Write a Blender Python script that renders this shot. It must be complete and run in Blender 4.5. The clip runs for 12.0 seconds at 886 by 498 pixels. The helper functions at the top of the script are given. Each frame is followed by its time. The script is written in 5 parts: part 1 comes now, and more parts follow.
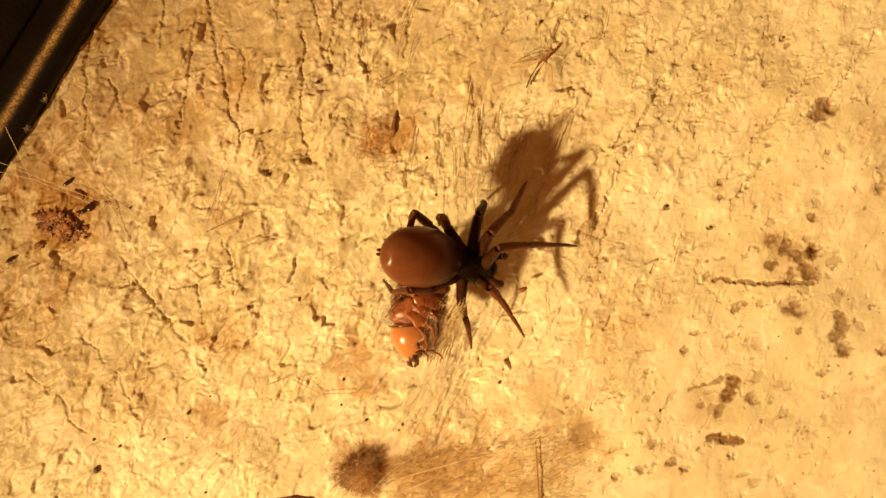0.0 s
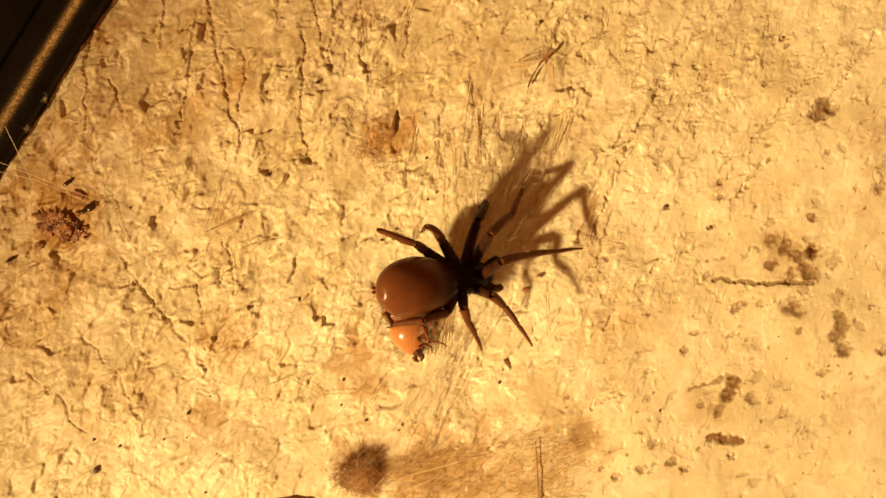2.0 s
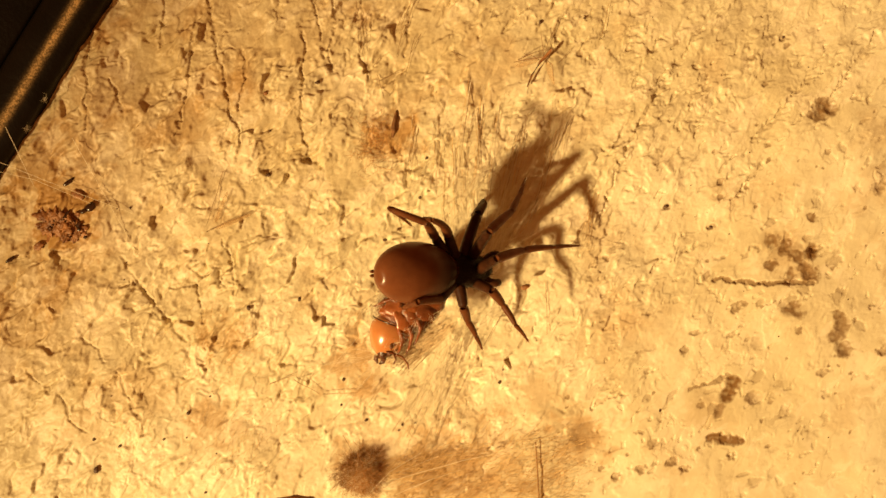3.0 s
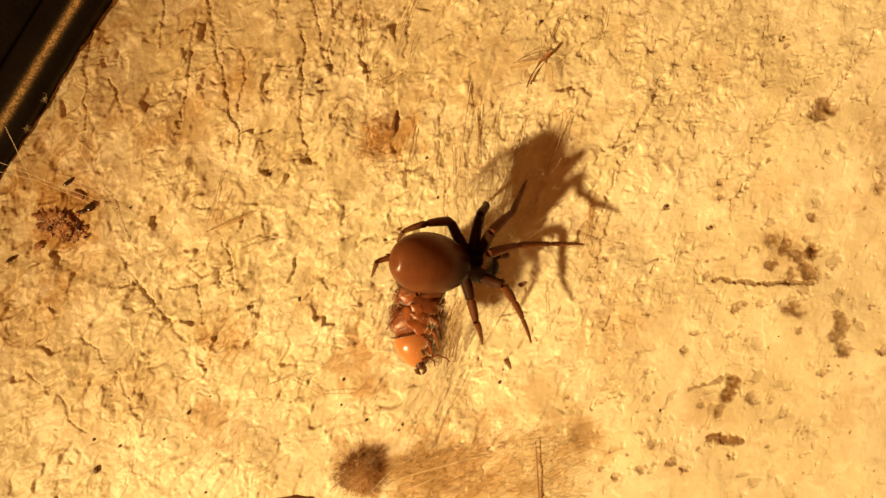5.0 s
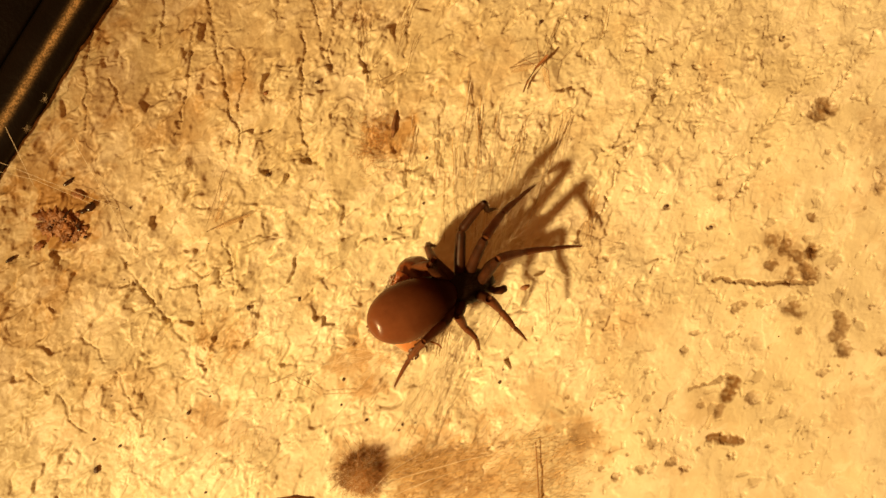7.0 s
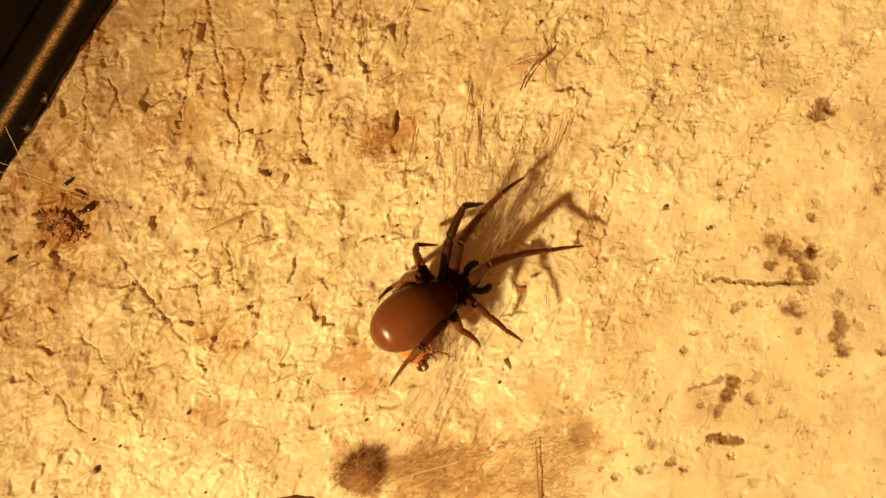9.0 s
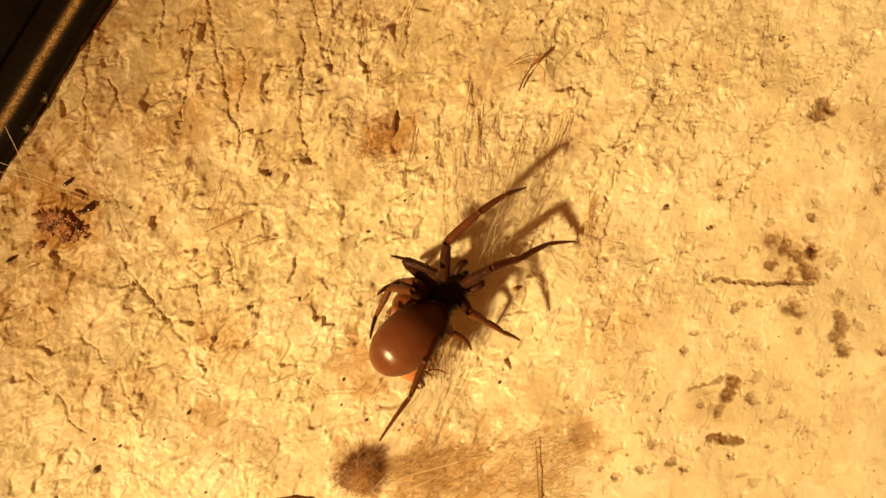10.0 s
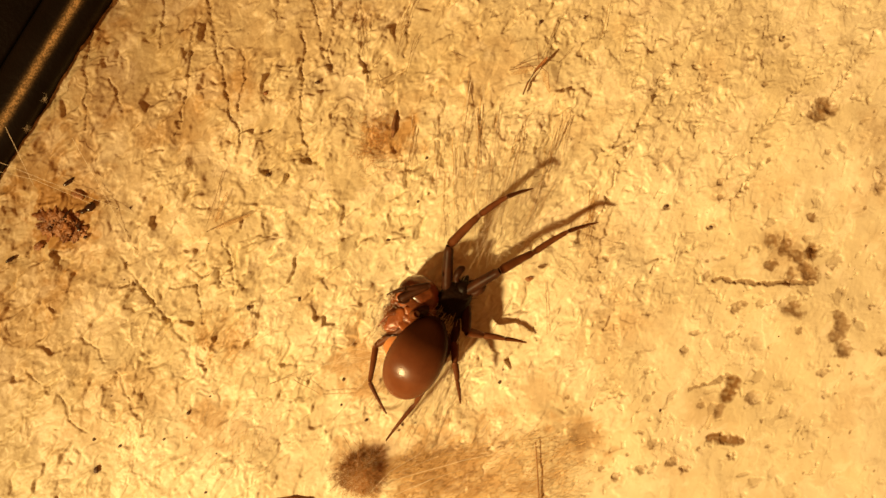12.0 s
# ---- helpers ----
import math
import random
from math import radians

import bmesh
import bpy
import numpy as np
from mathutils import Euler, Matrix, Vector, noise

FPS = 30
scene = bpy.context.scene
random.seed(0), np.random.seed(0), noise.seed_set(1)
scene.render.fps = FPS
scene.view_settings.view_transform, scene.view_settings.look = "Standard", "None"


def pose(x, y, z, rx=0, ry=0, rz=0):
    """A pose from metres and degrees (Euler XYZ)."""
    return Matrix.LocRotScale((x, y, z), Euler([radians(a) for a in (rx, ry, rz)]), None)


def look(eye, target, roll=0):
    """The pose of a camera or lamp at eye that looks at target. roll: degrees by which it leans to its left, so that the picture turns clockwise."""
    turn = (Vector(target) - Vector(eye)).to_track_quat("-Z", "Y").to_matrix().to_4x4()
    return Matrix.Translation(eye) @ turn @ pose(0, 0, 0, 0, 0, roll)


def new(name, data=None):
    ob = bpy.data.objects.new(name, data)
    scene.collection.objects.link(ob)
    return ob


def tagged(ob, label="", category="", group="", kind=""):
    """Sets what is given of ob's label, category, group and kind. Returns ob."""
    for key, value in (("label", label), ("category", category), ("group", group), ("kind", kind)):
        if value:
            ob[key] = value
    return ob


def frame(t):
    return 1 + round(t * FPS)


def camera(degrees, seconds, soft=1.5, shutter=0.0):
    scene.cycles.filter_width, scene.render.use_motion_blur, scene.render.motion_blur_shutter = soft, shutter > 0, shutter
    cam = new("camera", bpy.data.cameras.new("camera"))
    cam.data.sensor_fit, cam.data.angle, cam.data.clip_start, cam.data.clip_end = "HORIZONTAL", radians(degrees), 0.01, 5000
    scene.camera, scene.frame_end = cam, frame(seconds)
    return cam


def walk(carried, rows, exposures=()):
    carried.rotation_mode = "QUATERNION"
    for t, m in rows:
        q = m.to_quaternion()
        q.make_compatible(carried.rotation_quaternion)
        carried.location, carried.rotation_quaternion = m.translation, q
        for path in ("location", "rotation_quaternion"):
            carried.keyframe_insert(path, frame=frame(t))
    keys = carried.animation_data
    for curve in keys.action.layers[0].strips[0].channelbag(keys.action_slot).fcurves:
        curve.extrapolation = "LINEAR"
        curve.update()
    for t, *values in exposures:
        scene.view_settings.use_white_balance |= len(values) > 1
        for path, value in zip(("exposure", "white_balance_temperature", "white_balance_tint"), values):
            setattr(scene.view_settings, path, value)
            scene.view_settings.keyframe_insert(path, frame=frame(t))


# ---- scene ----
MM = 0.001
FOV = 56.0
REACH = 39.2 / math.tan(radians(FOV / 2))      # mm from the lens to the wall
cam = camera(FOV, 12.0)
STILL = look((0, -REACH * MM, 0), (0, 0, 0))
walk(cam, [(0.0, STILL), (12.0, STILL)])


def spot(u, v, h=0.0):
    """A place over the wall: u to the right and v down on the wall in steps of 0.05 mm from a corner of the patch, h mm out from the wall."""
    s = (REACH - h) / REACH * 0.05
    return Vector(((u - 784) * s, -h, (441 - v) * s)) * MM


# ---- night air and the lamp ----
world = bpy.data.worlds.new("night")
scene.world = world
world.use_nodes = True
world.node_tree.nodes["Background"].inputs[0].default_value = (1.0, 0.31, 0.065, 1)
world.node_tree.nodes["Background"].inputs[1].default_value = 0.265

lamp_data = bpy.data.lights.new("torch", "SPOT")
lamp_data.shadow_soft_size = 0.016
lamp_data.spot_size, lamp_data.spot_blend = radians(13.8), 1.0
lamp_data.energy = 29
lamp_data.color = (1.0, 0.695, 0.295)
torch = new("torch", lamp_data)
torch.matrix_world = look((-0.358, -0.375, -0.301), (0.013, 0, -0.012))
scene.view_settings.exposure = 0.0


# ---- materials ----
def material(name):
    m = bpy.data.materials.new(name)
    m.use_nodes = True
    return m, m.node_tree, m.node_tree.nodes["Principled BSDF"]


def noise_node(tree, scale, detail=4.0, rough=0.6, stretch=None):
    at = tree.nodes.new("ShaderNodeTexCoord")
    n = tree.nodes.new("ShaderNodeTexNoise")
    n.inputs["Scale"].default_value = scale
    n.inputs["Detail"].default_value = detail
    n.inputs["Roughness"].default_value = rough
    if stretch:
        mp = tree.nodes.new("ShaderNodeMapping")
        mp.vector_type = "TEXTURE"
        mp.inputs["Rotation"].default_value = stretch[0]
        mp.inputs["Scale"].default_value = stretch[1]
        tree.links.new(at.outputs["Object"], mp.inputs["Vector"])
        tree.links.new(mp.outputs["Vector"], n.inputs["Vector"])
    else:
        tree.links.new(at.outputs["Object"], n.inputs["Vector"])
    return n.outputs["Fac"]


def ramp(tree, fac, stops):
    r = tree.nodes.new("ShaderNodeValToRGB")
    while len(r.color_ramp.elements) < len(stops):
        r.color_ramp.elements.new(0.5)
    for e, (p, c) in zip(r.color_ramp.elements, stops):
        e.position, e.color = p, (*c, 1)
    tree.links.new(fac, r.inputs["Fac"])
    return r.outputs["Color"]


def mix(tree, fac, a, b):
    x = tree.nodes.new("ShaderNodeMix")
    x.data_type = "RGBA"
    for socket, value in ((x.inputs["Factor"], fac), (x.inputs["A"], a), (x.inputs["B"], b)):
        if isinstance(value, bpy.types.NodeSocket):
            tree.links.new(value, socket)
        elif isinstance(value, tuple):
            socket.default_value = (*value, 1)
        else:
            socket.default_value = value
    return x.outputs["Result"]


def times(tree, a, b):
    x = tree.nodes.new("ShaderNodeMath")
    x.operation = "MULTIPLY"
    tree.links.new(a, x.inputs[0])
    if isinstance(b, float):
        x.inputs[1].default_value = b
    else:
        tree.links.new(b, x.inputs[1])
    return x.outputs[0]


def bump(tree, bsdf, fac, distance, strength=1.0):
    b = tree.nodes.new("ShaderNodeBump")
    b.inputs["Distance"].default_value = distance
    b.inputs["Strength"].default_value = strength
    tree.links.new(fac, b.inputs["Height"])
    tree.links.new(b.outputs["Normal"], bsdf.inputs["Normal"])


def plain(name, dark, light, scale, rough=0.5, metal=0.0, relief=0.0, sub=0.0, alpha=1.0, trans=0.0, coat=0.0, shine=0.5):
    m, t, b = material(name)
    fac = noise_node(t, scale)
    t.links.new(ramp(t, fac, ((0.3, dark), (0.7, light))), b.inputs["Base Color"])
    b.inputs["Roughness"].default_value = rough
    b.inputs["Metallic"].default_value = metal
    b.inputs["Alpha"].default_value = alpha
    b.inputs["Transmission Weight"].default_value = trans
    b.inputs["Coat Weight"].default_value = coat
    b.inputs["Specular IOR Level"].default_value = shine
    if sub:
        b.inputs["Subsurface Weight"].default_value = sub
        b.inputs["Subsurface Radius"].default_value = (1.0, 0.35, 0.12)
        b.inputs["Subsurface Scale"].default_value = 0.0006
    if relief:
        bump(t, b, noise_node(t, scale * 2.5, 6.0), relief)
    return m


def wall_material():
    m, t, b = material("old_limewash")
    broad = noise_node(t, 90, 5.0, 0.6)
    fine = noise_node(t, 900, 6.0, 0.7)
    paint = ramp(t, broad, ((0.30, (0.58, 0.480, 0.270)), (0.52, (0.69, 0.600, 0.39)), (0.72, (0.75, 0.680, 0.49))))
    specks = ramp(t, fine, ((0.34, (0.45, 0.33, 0.15)), (0.44, (1.0, 1.0, 1.0))))
    mul = t.nodes.new("ShaderNodeMix")
    mul.data_type, mul.blend_type = "RGBA", "MULTIPLY"
    mul.inputs["Factor"].default_value = 0.28
    t.links.new(paint, mul.inputs["A"])
    t.links.new(specks, mul.inputs["B"])
    stain_and_falloff = t.nodes.new("ShaderNodeAttribute")
    stain_and_falloff.attribute_name = "stain_and_falloff"
    dirt = t.nodes.new("ShaderNodeAttribute")
    dirt.attribute_name = "dirt"
    one = mix(t, stain_and_falloff.outputs["Fac"], mul.outputs["Result"], (0.45, 0.25, 0.075))
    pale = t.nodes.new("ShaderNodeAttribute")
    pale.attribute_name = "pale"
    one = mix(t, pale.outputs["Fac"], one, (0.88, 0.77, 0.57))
    two = mix(t, dirt.outputs["Fac"], one, (0.19, 0.088, 0.021))
    t.links.new(two, b.inputs["Base Color"])
    grain = t.nodes.new("ShaderNodeAttribute")
    grain.attribute_name = "grain"
    b.inputs["Roughness"].default_value = 0.5
    b.inputs["Specular IOR Level"].default_value = 0.45
    bump(t, b, times(t, noise_node(t, 1300, 5.0, 0.6, ((0, radians(48), 0), (1, 1, 1.8))), grain.outputs["Fac"]), 0.00014, 1.0)
    return m


LIMEWASH = wall_material()
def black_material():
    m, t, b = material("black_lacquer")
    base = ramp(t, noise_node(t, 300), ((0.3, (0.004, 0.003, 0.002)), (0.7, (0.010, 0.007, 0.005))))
    # Golden band along the bead's crest: a highlight painted into the colour.
    glint = t.nodes.new("ShaderNodeAttribute")
    glint.attribute_name = "glint"
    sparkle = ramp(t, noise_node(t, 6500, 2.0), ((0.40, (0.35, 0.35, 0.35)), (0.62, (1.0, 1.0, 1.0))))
    t.links.new(mix(t, times(t, glint.outputs["Fac"], sparkle), base, (0.70, 0.46, 0.20)), b.inputs["Base Color"])
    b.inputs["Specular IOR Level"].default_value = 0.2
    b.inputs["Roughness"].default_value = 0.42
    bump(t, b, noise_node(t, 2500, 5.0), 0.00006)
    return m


BLACK = black_material()
SPIDER_SKIN = plain("brown_spider_skin", (0.130, 0.041, 0.0155), (0.185, 0.062, 0.023), 500, 0.25, shine=0.22, sub=0.05, relief=0.00002)


def shaded_front(m):
    """Paints shading into the skin, nearly black where the abdomen joins the breast; its fine grooves draw the shine
    out lengthwise.
    """
    t = m.node_tree
    b = next(n for n in t.nodes if n.type == "BSDF_PRINCIPLED")
    skin = b.inputs["Base Color"].links[0].from_socket
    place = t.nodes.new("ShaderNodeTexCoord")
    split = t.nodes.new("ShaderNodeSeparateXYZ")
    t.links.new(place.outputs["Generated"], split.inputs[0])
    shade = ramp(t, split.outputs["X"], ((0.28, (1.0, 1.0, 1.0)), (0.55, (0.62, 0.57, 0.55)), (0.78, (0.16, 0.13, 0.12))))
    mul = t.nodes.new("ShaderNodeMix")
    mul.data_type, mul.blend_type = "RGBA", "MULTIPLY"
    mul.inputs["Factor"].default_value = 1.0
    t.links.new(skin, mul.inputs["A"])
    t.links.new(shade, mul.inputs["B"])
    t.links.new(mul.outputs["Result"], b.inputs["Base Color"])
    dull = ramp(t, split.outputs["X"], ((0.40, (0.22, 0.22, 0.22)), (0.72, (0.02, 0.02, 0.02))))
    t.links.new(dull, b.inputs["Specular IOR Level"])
    grooves = t.nodes.new("ShaderNodeTangent")
    grooves.direction_type, grooves.axis = "RADIAL", "X"
    t.links.new(grooves.outputs[0], b.inputs["Tangent"])
    b.inputs["Anisotropic"].default_value = 0.8


shaded_front(SPIDER_SKIN)
CARAPACE = plain("dark_carapace", (0.005, 0.0022, 0.0013), (0.016, 0.0064, 0.0031), 900, 0.36, relief=0.0001, shine=0.14)
FEMUR_SKIN = plain("dark_femur_skin", (0.020, 0.0068, 0.0028), (0.056, 0.018, 0.0065), 700, 0.45, relief=0.00003, shine=0.12)
LEG_SKIN = plain("brown_leg_skin", (0.075, 0.023, 0.0075), (0.155, 0.050, 0.016), 700, 0.45, shine=0.13, sub=0.1, relief=0.00003)
RED_SHELL = plain("red_shell", (0.085, 0.021, 0.006), (0.28, 0.080, 0.023), 500, 0.22, sub=0.2, coat=0.5, shine=0.4, relief=0.00016)
ORANGE_SHELL = plain("orange_shell", (0.40, 0.145, 0.045), (0.60, 0.25, 0.085), 420, 0.22, sub=0.25, coat=0.5)
MOUTH_SHELL = plain("dark_amber_shell", (0.040, 0.012, 0.005), (0.17, 0.052, 0.016), 900, 0.25, coat=0.4, relief=0.0001)
PLATE_SHELL = plain("amber_shell", (0.16, 0.040, 0.010), (0.42, 0.13, 0.036), 600, 0.2, sub=0.25, coat=0.6, relief=0.0001)
BLACK_SHELL = plain("black_shell", (0.012, 0.006, 0.004), (0.07, 0.026, 0.012), 900, 0.2)
SILK = plain("silk", (0.78, 0.64, 0.42), (0.92, 0.84, 0.66), 400, 0.4)
VEIL = plain("tan_veil_silk", (0.62, 0.42, 0.20), (0.86, 0.68, 0.42), 400, 0.5)
DUSTY_SILK = plain("dusty_silk", (0.58, 0.35, 0.13), (0.84, 0.60, 0.29), 300, 0.7)
FLUFF = plain("brown_fluff", (0.28, 0.12, 0.036), (0.56, 0.28, 0.095), 400, 0.85)
ORANGE_FLUFF = plain("orange_fluff", (0.42, 0.17, 0.045), (0.62, 0.31, 0.10), 400, 0.85)
GRIT = plain("dark_grit", (0.030, 0.013, 0.005), (0.14, 0.058, 0.020), 1500, 0.6, relief=0.00005)
HUSK = plain("red_brown_husk", (0.13, 0.042, 0.013), (0.46, 0.20, 0.066), 1300, 0.4, relief=0.00012)
WING = plain("clear_wing", (0.50, 0.30, 0.12), (0.75, 0.52, 0.26), 800, 0.3, alpha=0.26)
COCOON = plain("brown_cocoon", (0.10, 0.038, 0.012), (0.26, 0.115, 0.036), 1200, 0.8, relief=0.0001)
STRAW = plain("dry_straw", (0.20, 0.085, 0.028), (0.42, 0.22, 0.075), 900, 0.6)


# ---- mesh helpers ----
def mesh_of(name, verts, faces, smooth=True):
    me = bpy.data.meshes.new(name)
    me.from_pydata([tuple(v) for v in verts], [], faces)
    if smooth:
        me.polygons.foreach_set("use_smooth", [True] * len(me.polygons))
    me.update()
    return me


def part(name, shape, mat, parent=None, label="", smooth=True):
    me = mesh_of(name, *shape, smooth)
    me.materials.append(mat)
    ob = new(name, me)
    ob.parent = parent
    return tagged(ob, label)


def joined(*shapes):
    verts, faces = [], []
    for v, f in shapes:
        k = len(verts)
        verts += list(v)
        faces += [tuple(i + k for i in g) for g in f]
    return verts, faces


def tube(points, radii, sides=6):
    """A round tube through points, closed at both ends."""
    pts = [Vector(p) for p in points]
    verts, faces = [], []
    ref = Vector((0.31, 0.87, 0.39))
    for i, p in enumerate(pts):
        d = (pts[min(i + 1, len(pts) - 1)] - pts[max(i - 1, 0)]).normalized()
        if abs(d.dot(ref)) > 0.95:
            ref = Vector((0.9, 0.1, -0.4))
        a = d.cross(ref).normalized()
        b = d.cross(a)
        r = radii[i] if hasattr(radii, "__len__") else radii
        for k in range(sides):
            w = 2 * math.pi * k / sides
            verts.append(p + a * (r * math.cos(w)) + b * (r * math.sin(w)))
    for i in range(len(pts) - 1):
        for k in range(sides):
            n = (k + 1) % sides
            faces.append((i * sides + k, i * sides + n, (i + 1) * sides + n, (i + 1) * sides + k))
    faces.append(tuple(range(sides)))
    faces.append(tuple(reversed(range((len(pts) - 1) * sides, len(pts) * sides))))
    return verts, faces


def egg(rx, ry, rz, blunt=0.0, rings=20, sides=28, rough=0.0, seed=0.0):
    """An ovoid along x; blunt > 0 makes its back end (-x) fuller."""
    verts, faces = [], []
    for i in range(1, rings):
        w = math.pi * i / rings
        c, s = -math.cos(w), math.sin(w)
        full = 1 - blunt * c
        for k in range(sides):
            q = 2 * math.pi * k / sides
            v = Vector((c * rx, s * full * math.cos(q) * ry, s * full * math.sin(q) * rz))
            if rough:
                v *= 1 + rough * noise.fractal(v * (2.2 / rx) + Vector((seed, 3.1 * seed, 0)), 1.0, 2.0, 3)
            verts.append(v)
    n = len(verts)
    verts += [Vector((-rx, 0, 0)), Vector((rx, 0, 0))]
    for i in range(rings - 2):
        for k in range(sides):
            j = (k + 1) % sides
            faces.append((i * sides + k, (i + 1) * sides + k, (i + 1) * sides + j, i * sides + j))
    for k in range(sides):
        j = (k + 1) % sides
        faces.append((n, k, j))
        faces.append((n + 1, (rings - 2) * sides + j, (rings - 2) * sides + k))
    return verts, faces


def moved(shape, m):
    return [m @ Vector(v) for v in shape[0]], shape[1]


# ---- the wall ----
STEP = 0.075
UU, VV = np.meshgrid(np.arange(-46.5, 46.5 + STEP / 2, STEP), np.arange(-29.25, 29.25 + STEP / 2, STEP))


def lattice(x, y, seed):
    """Gradient noise over two arrays, about -0.7 to 0.7."""
    ang = np.random.RandomState(seed).rand(256, 256) * 2 * np.pi
    gx, gy = np.cos(ang), np.sin(ang)
    xi, yi = np.floor(x).astype(int), np.floor(y).astype(int)
    fx, fy = x - xi, y - yi
    wx, wy = fx ** 3 * (fx * (fx * 6 - 15) + 10), fy ** 3 * (fy * (fy * 6 - 15) + 10)

    def corner(i, j):
        a, b = (xi + i) & 255, (yi + j) & 255
        return gx[a, b] * (fx - i) + gy[a, b] * (fy - j)
    low = corner(0, 0) * (1 - wx) + corner(1, 0) * wx
    high = corner(0, 1) * (1 - wx) + corner(1, 1) * wx
    return low * (1 - wy) + high * wy


def layers(x, y, seed, n=4, gain=0.5):
    total, amp = 0, 1.0
    for i in range(n):
        total = total + amp * lattice(x * 2 ** i + 17.3 * i, y * 2 ** i + 9.1 * i, seed + i)
        amp *= gain
    return total


def step_up(x, a, b):
    q = np.clip((x - a) / (b - a), 0, 1)
    return q * q * (3 - 2 * q)


def on_wall(u, v):
    return (u - 784) * 0.05, (441 - v) * 0.05


def facets(x, y, seed, tilt, lift):
    """Flat faces of hacked plaster, each tilted its own way; also the distance to the next face."""
    rng = np.random.RandomState(seed)
    jx, jy, tx, ty, up = rng.rand(5, 128, 128)
    xi, yi = np.floor(x).astype(int), np.floor(y).astype(int)
    best, second, high = np.full(x.shape, 9.0), np.full(x.shape, 9.0), np.zeros(x.shape)
    for i in (-1, 0, 1):
        for j in (-1, 0, 1):
            a, b = (xi + i) & 127, (yi + j) & 127
            dx, dy = x - xi - i - jx[a, b], y - yi - j - jy[a, b]
            d = np.hypot(dx, dy)
            near = d < best
            second = np.where(near, best, np.minimum(second, d))
            high = np.where(near, (2 * tx[a, b] - 1) * tilt * dx + (2 * ty[a, b] - 1) * tilt * dy + (2 * up[a, b] - 1) * lift, high)
            best = np.where(near, d, best)
    for axis in (0, 1, 0, 1):
        high = (np.roll(high, 1, axis) + 2 * high + np.roll(high, -1, axis)) / 4
    return high, second - best


class Plaster:
    """The relief of the wall and its colour masks: dirt, stains and painted-in light."""

    def __init__(self):
        warp_u = UU + 0.7 * layers(UU / 2.1, VV / 2.1, 3, 4)
        warp_v = VV + 0.7 * layers(UU / 2.1, VV / 2.1, 7, 4)
        self.wu, self.wv = warp_u, warp_v

        def turned(deg, warp):
            c, s = math.cos(radians(deg)), math.sin(radians(deg))
            x, y = UU + warp * (warp_u - UU), VV + warp * (warp_v - VV)
            return x * c + y * s, -x * s + y * c

        self.smooth = step_up(UU - 0.75 * VV, 10, 34)
        rough = (1 - 0.6 * self.smooth) * (1 - 0.35 * step_up(-VV, 4, 16))
        right = step_up(UU, -8, 10)
        rough = rough * (1.3 - 0.3 * right)
        h = 0.8 * layers(UU / 17, VV / 17, 11, 2) + 0.22 * layers(UU / 5.5, VV / 5.5, 14, 2)
        patch = step_up(layers(UU / 4.5, VV / 4.5, 35, 3), -0.2, 0.3)
        crisp = step_up(layers(UU / 5, VV / 5, 175, 3), -0.2, 0.3)
        a1, b1 = turned(50, 0.9)
        a2, b2 = turned(38, 0.8)
        a3, b3 = turned(42, 0.5)
        # broad and small faces left by the trowel
        big, rim = facets(a1 / 3.8, b1 / 1.15, 171, 0.44, 0.060)
        small = facets(a2 / 1.8, b2 / 0.52, 173, 0.18, 0.030)[0]
        tiny = facets(a3 / 0.62, b3 / 0.27, 179, 0.085, 0.015)[0] * (1 + 0.5 * step_up(VV, -2, 14))
        calm = 1 - 0.5 * step_up(UU, 8, 20)
        h = h + rough * calm * (0.45 + 0.55 * patch) * big + rough * calm * (0.15 + 0.85 * crisp) * small + rough * (0.25 + 0.75 * patch) * tiny
        # torn steps between thin coats of wash
        flake = layers(a1 / 3.4, b1 / 1.9, 31, 3, 0.5)
        for cut, high in ((-0.32, 0.075), (0.0, 0.085), (0.30, 0.075)):
            h = h + rough * high * (0.3 + 0.7 * crisp) * step_up(flake, cut - 0.015, cut + 0.04)
        h = h + rough * 0.10 * layers(a2 / 3.0, b2 / 1.6, 37, 2, 0.45)
        seam = (1 - step_up(rim, 0.0, 0.10)) * step_up(layers(UU / 2.2, VV / 2.2, 177, 3), 0.08, 0.4) * patch
        brush = layers(a3 / 11.0, b3 / 1.1, 131, 3, 0.5)
        streak = np.exp(-(brush / 0.03) ** 2) * step_up(layers(UU / 4.5, VV / 4.5, 135, 3), 0.05, 0.35) * (0.15 + 0.85 * right) * (1 - 0.6 * self.smooth)
        nick = step_up(layers(a1 / 1.3, b1 / 0.6, 141, 2, 0.5), 0.36, 0.46) * step_up(layers(UU / 6, VV / 6, 145, 2), -0.2, 0.25) * (0.08 + 0.92 * right) * (1 - 0.4 * self.smooth)
        mottle = step_up(layers(a2 / 2.0, b2 / 1.1, 181, 3, 0.5), 0.24, 0.46) * step_up(UU, 6, 20) * step_up(layers(UU / 5, VV / 5, 185, 2), -0.2, 0.25) * (1 - step_up(UU - VV, 44, 58))
        h = h - 0.10 * mottle - 0.07 * streak - 0.12 * nick - 0.03 * seam * rough
        h = h + rough * 0.020 * layers(UU / 0.5, VV / 0.5, 51, 2, 0.5)
        self.h = h
        self.grain = rough ** 2 * (1 + 0.9 * step_up(VV - 0.2 * UU, -6, 10))
        # Streak and nick tints paint in groove shading; seam and mottle are brown marks.
        self.dirt = np.clip(0.26 * streak + 0.16 * nick + 0.12 * seam + 0.34 * mottle, 0, 0.9)
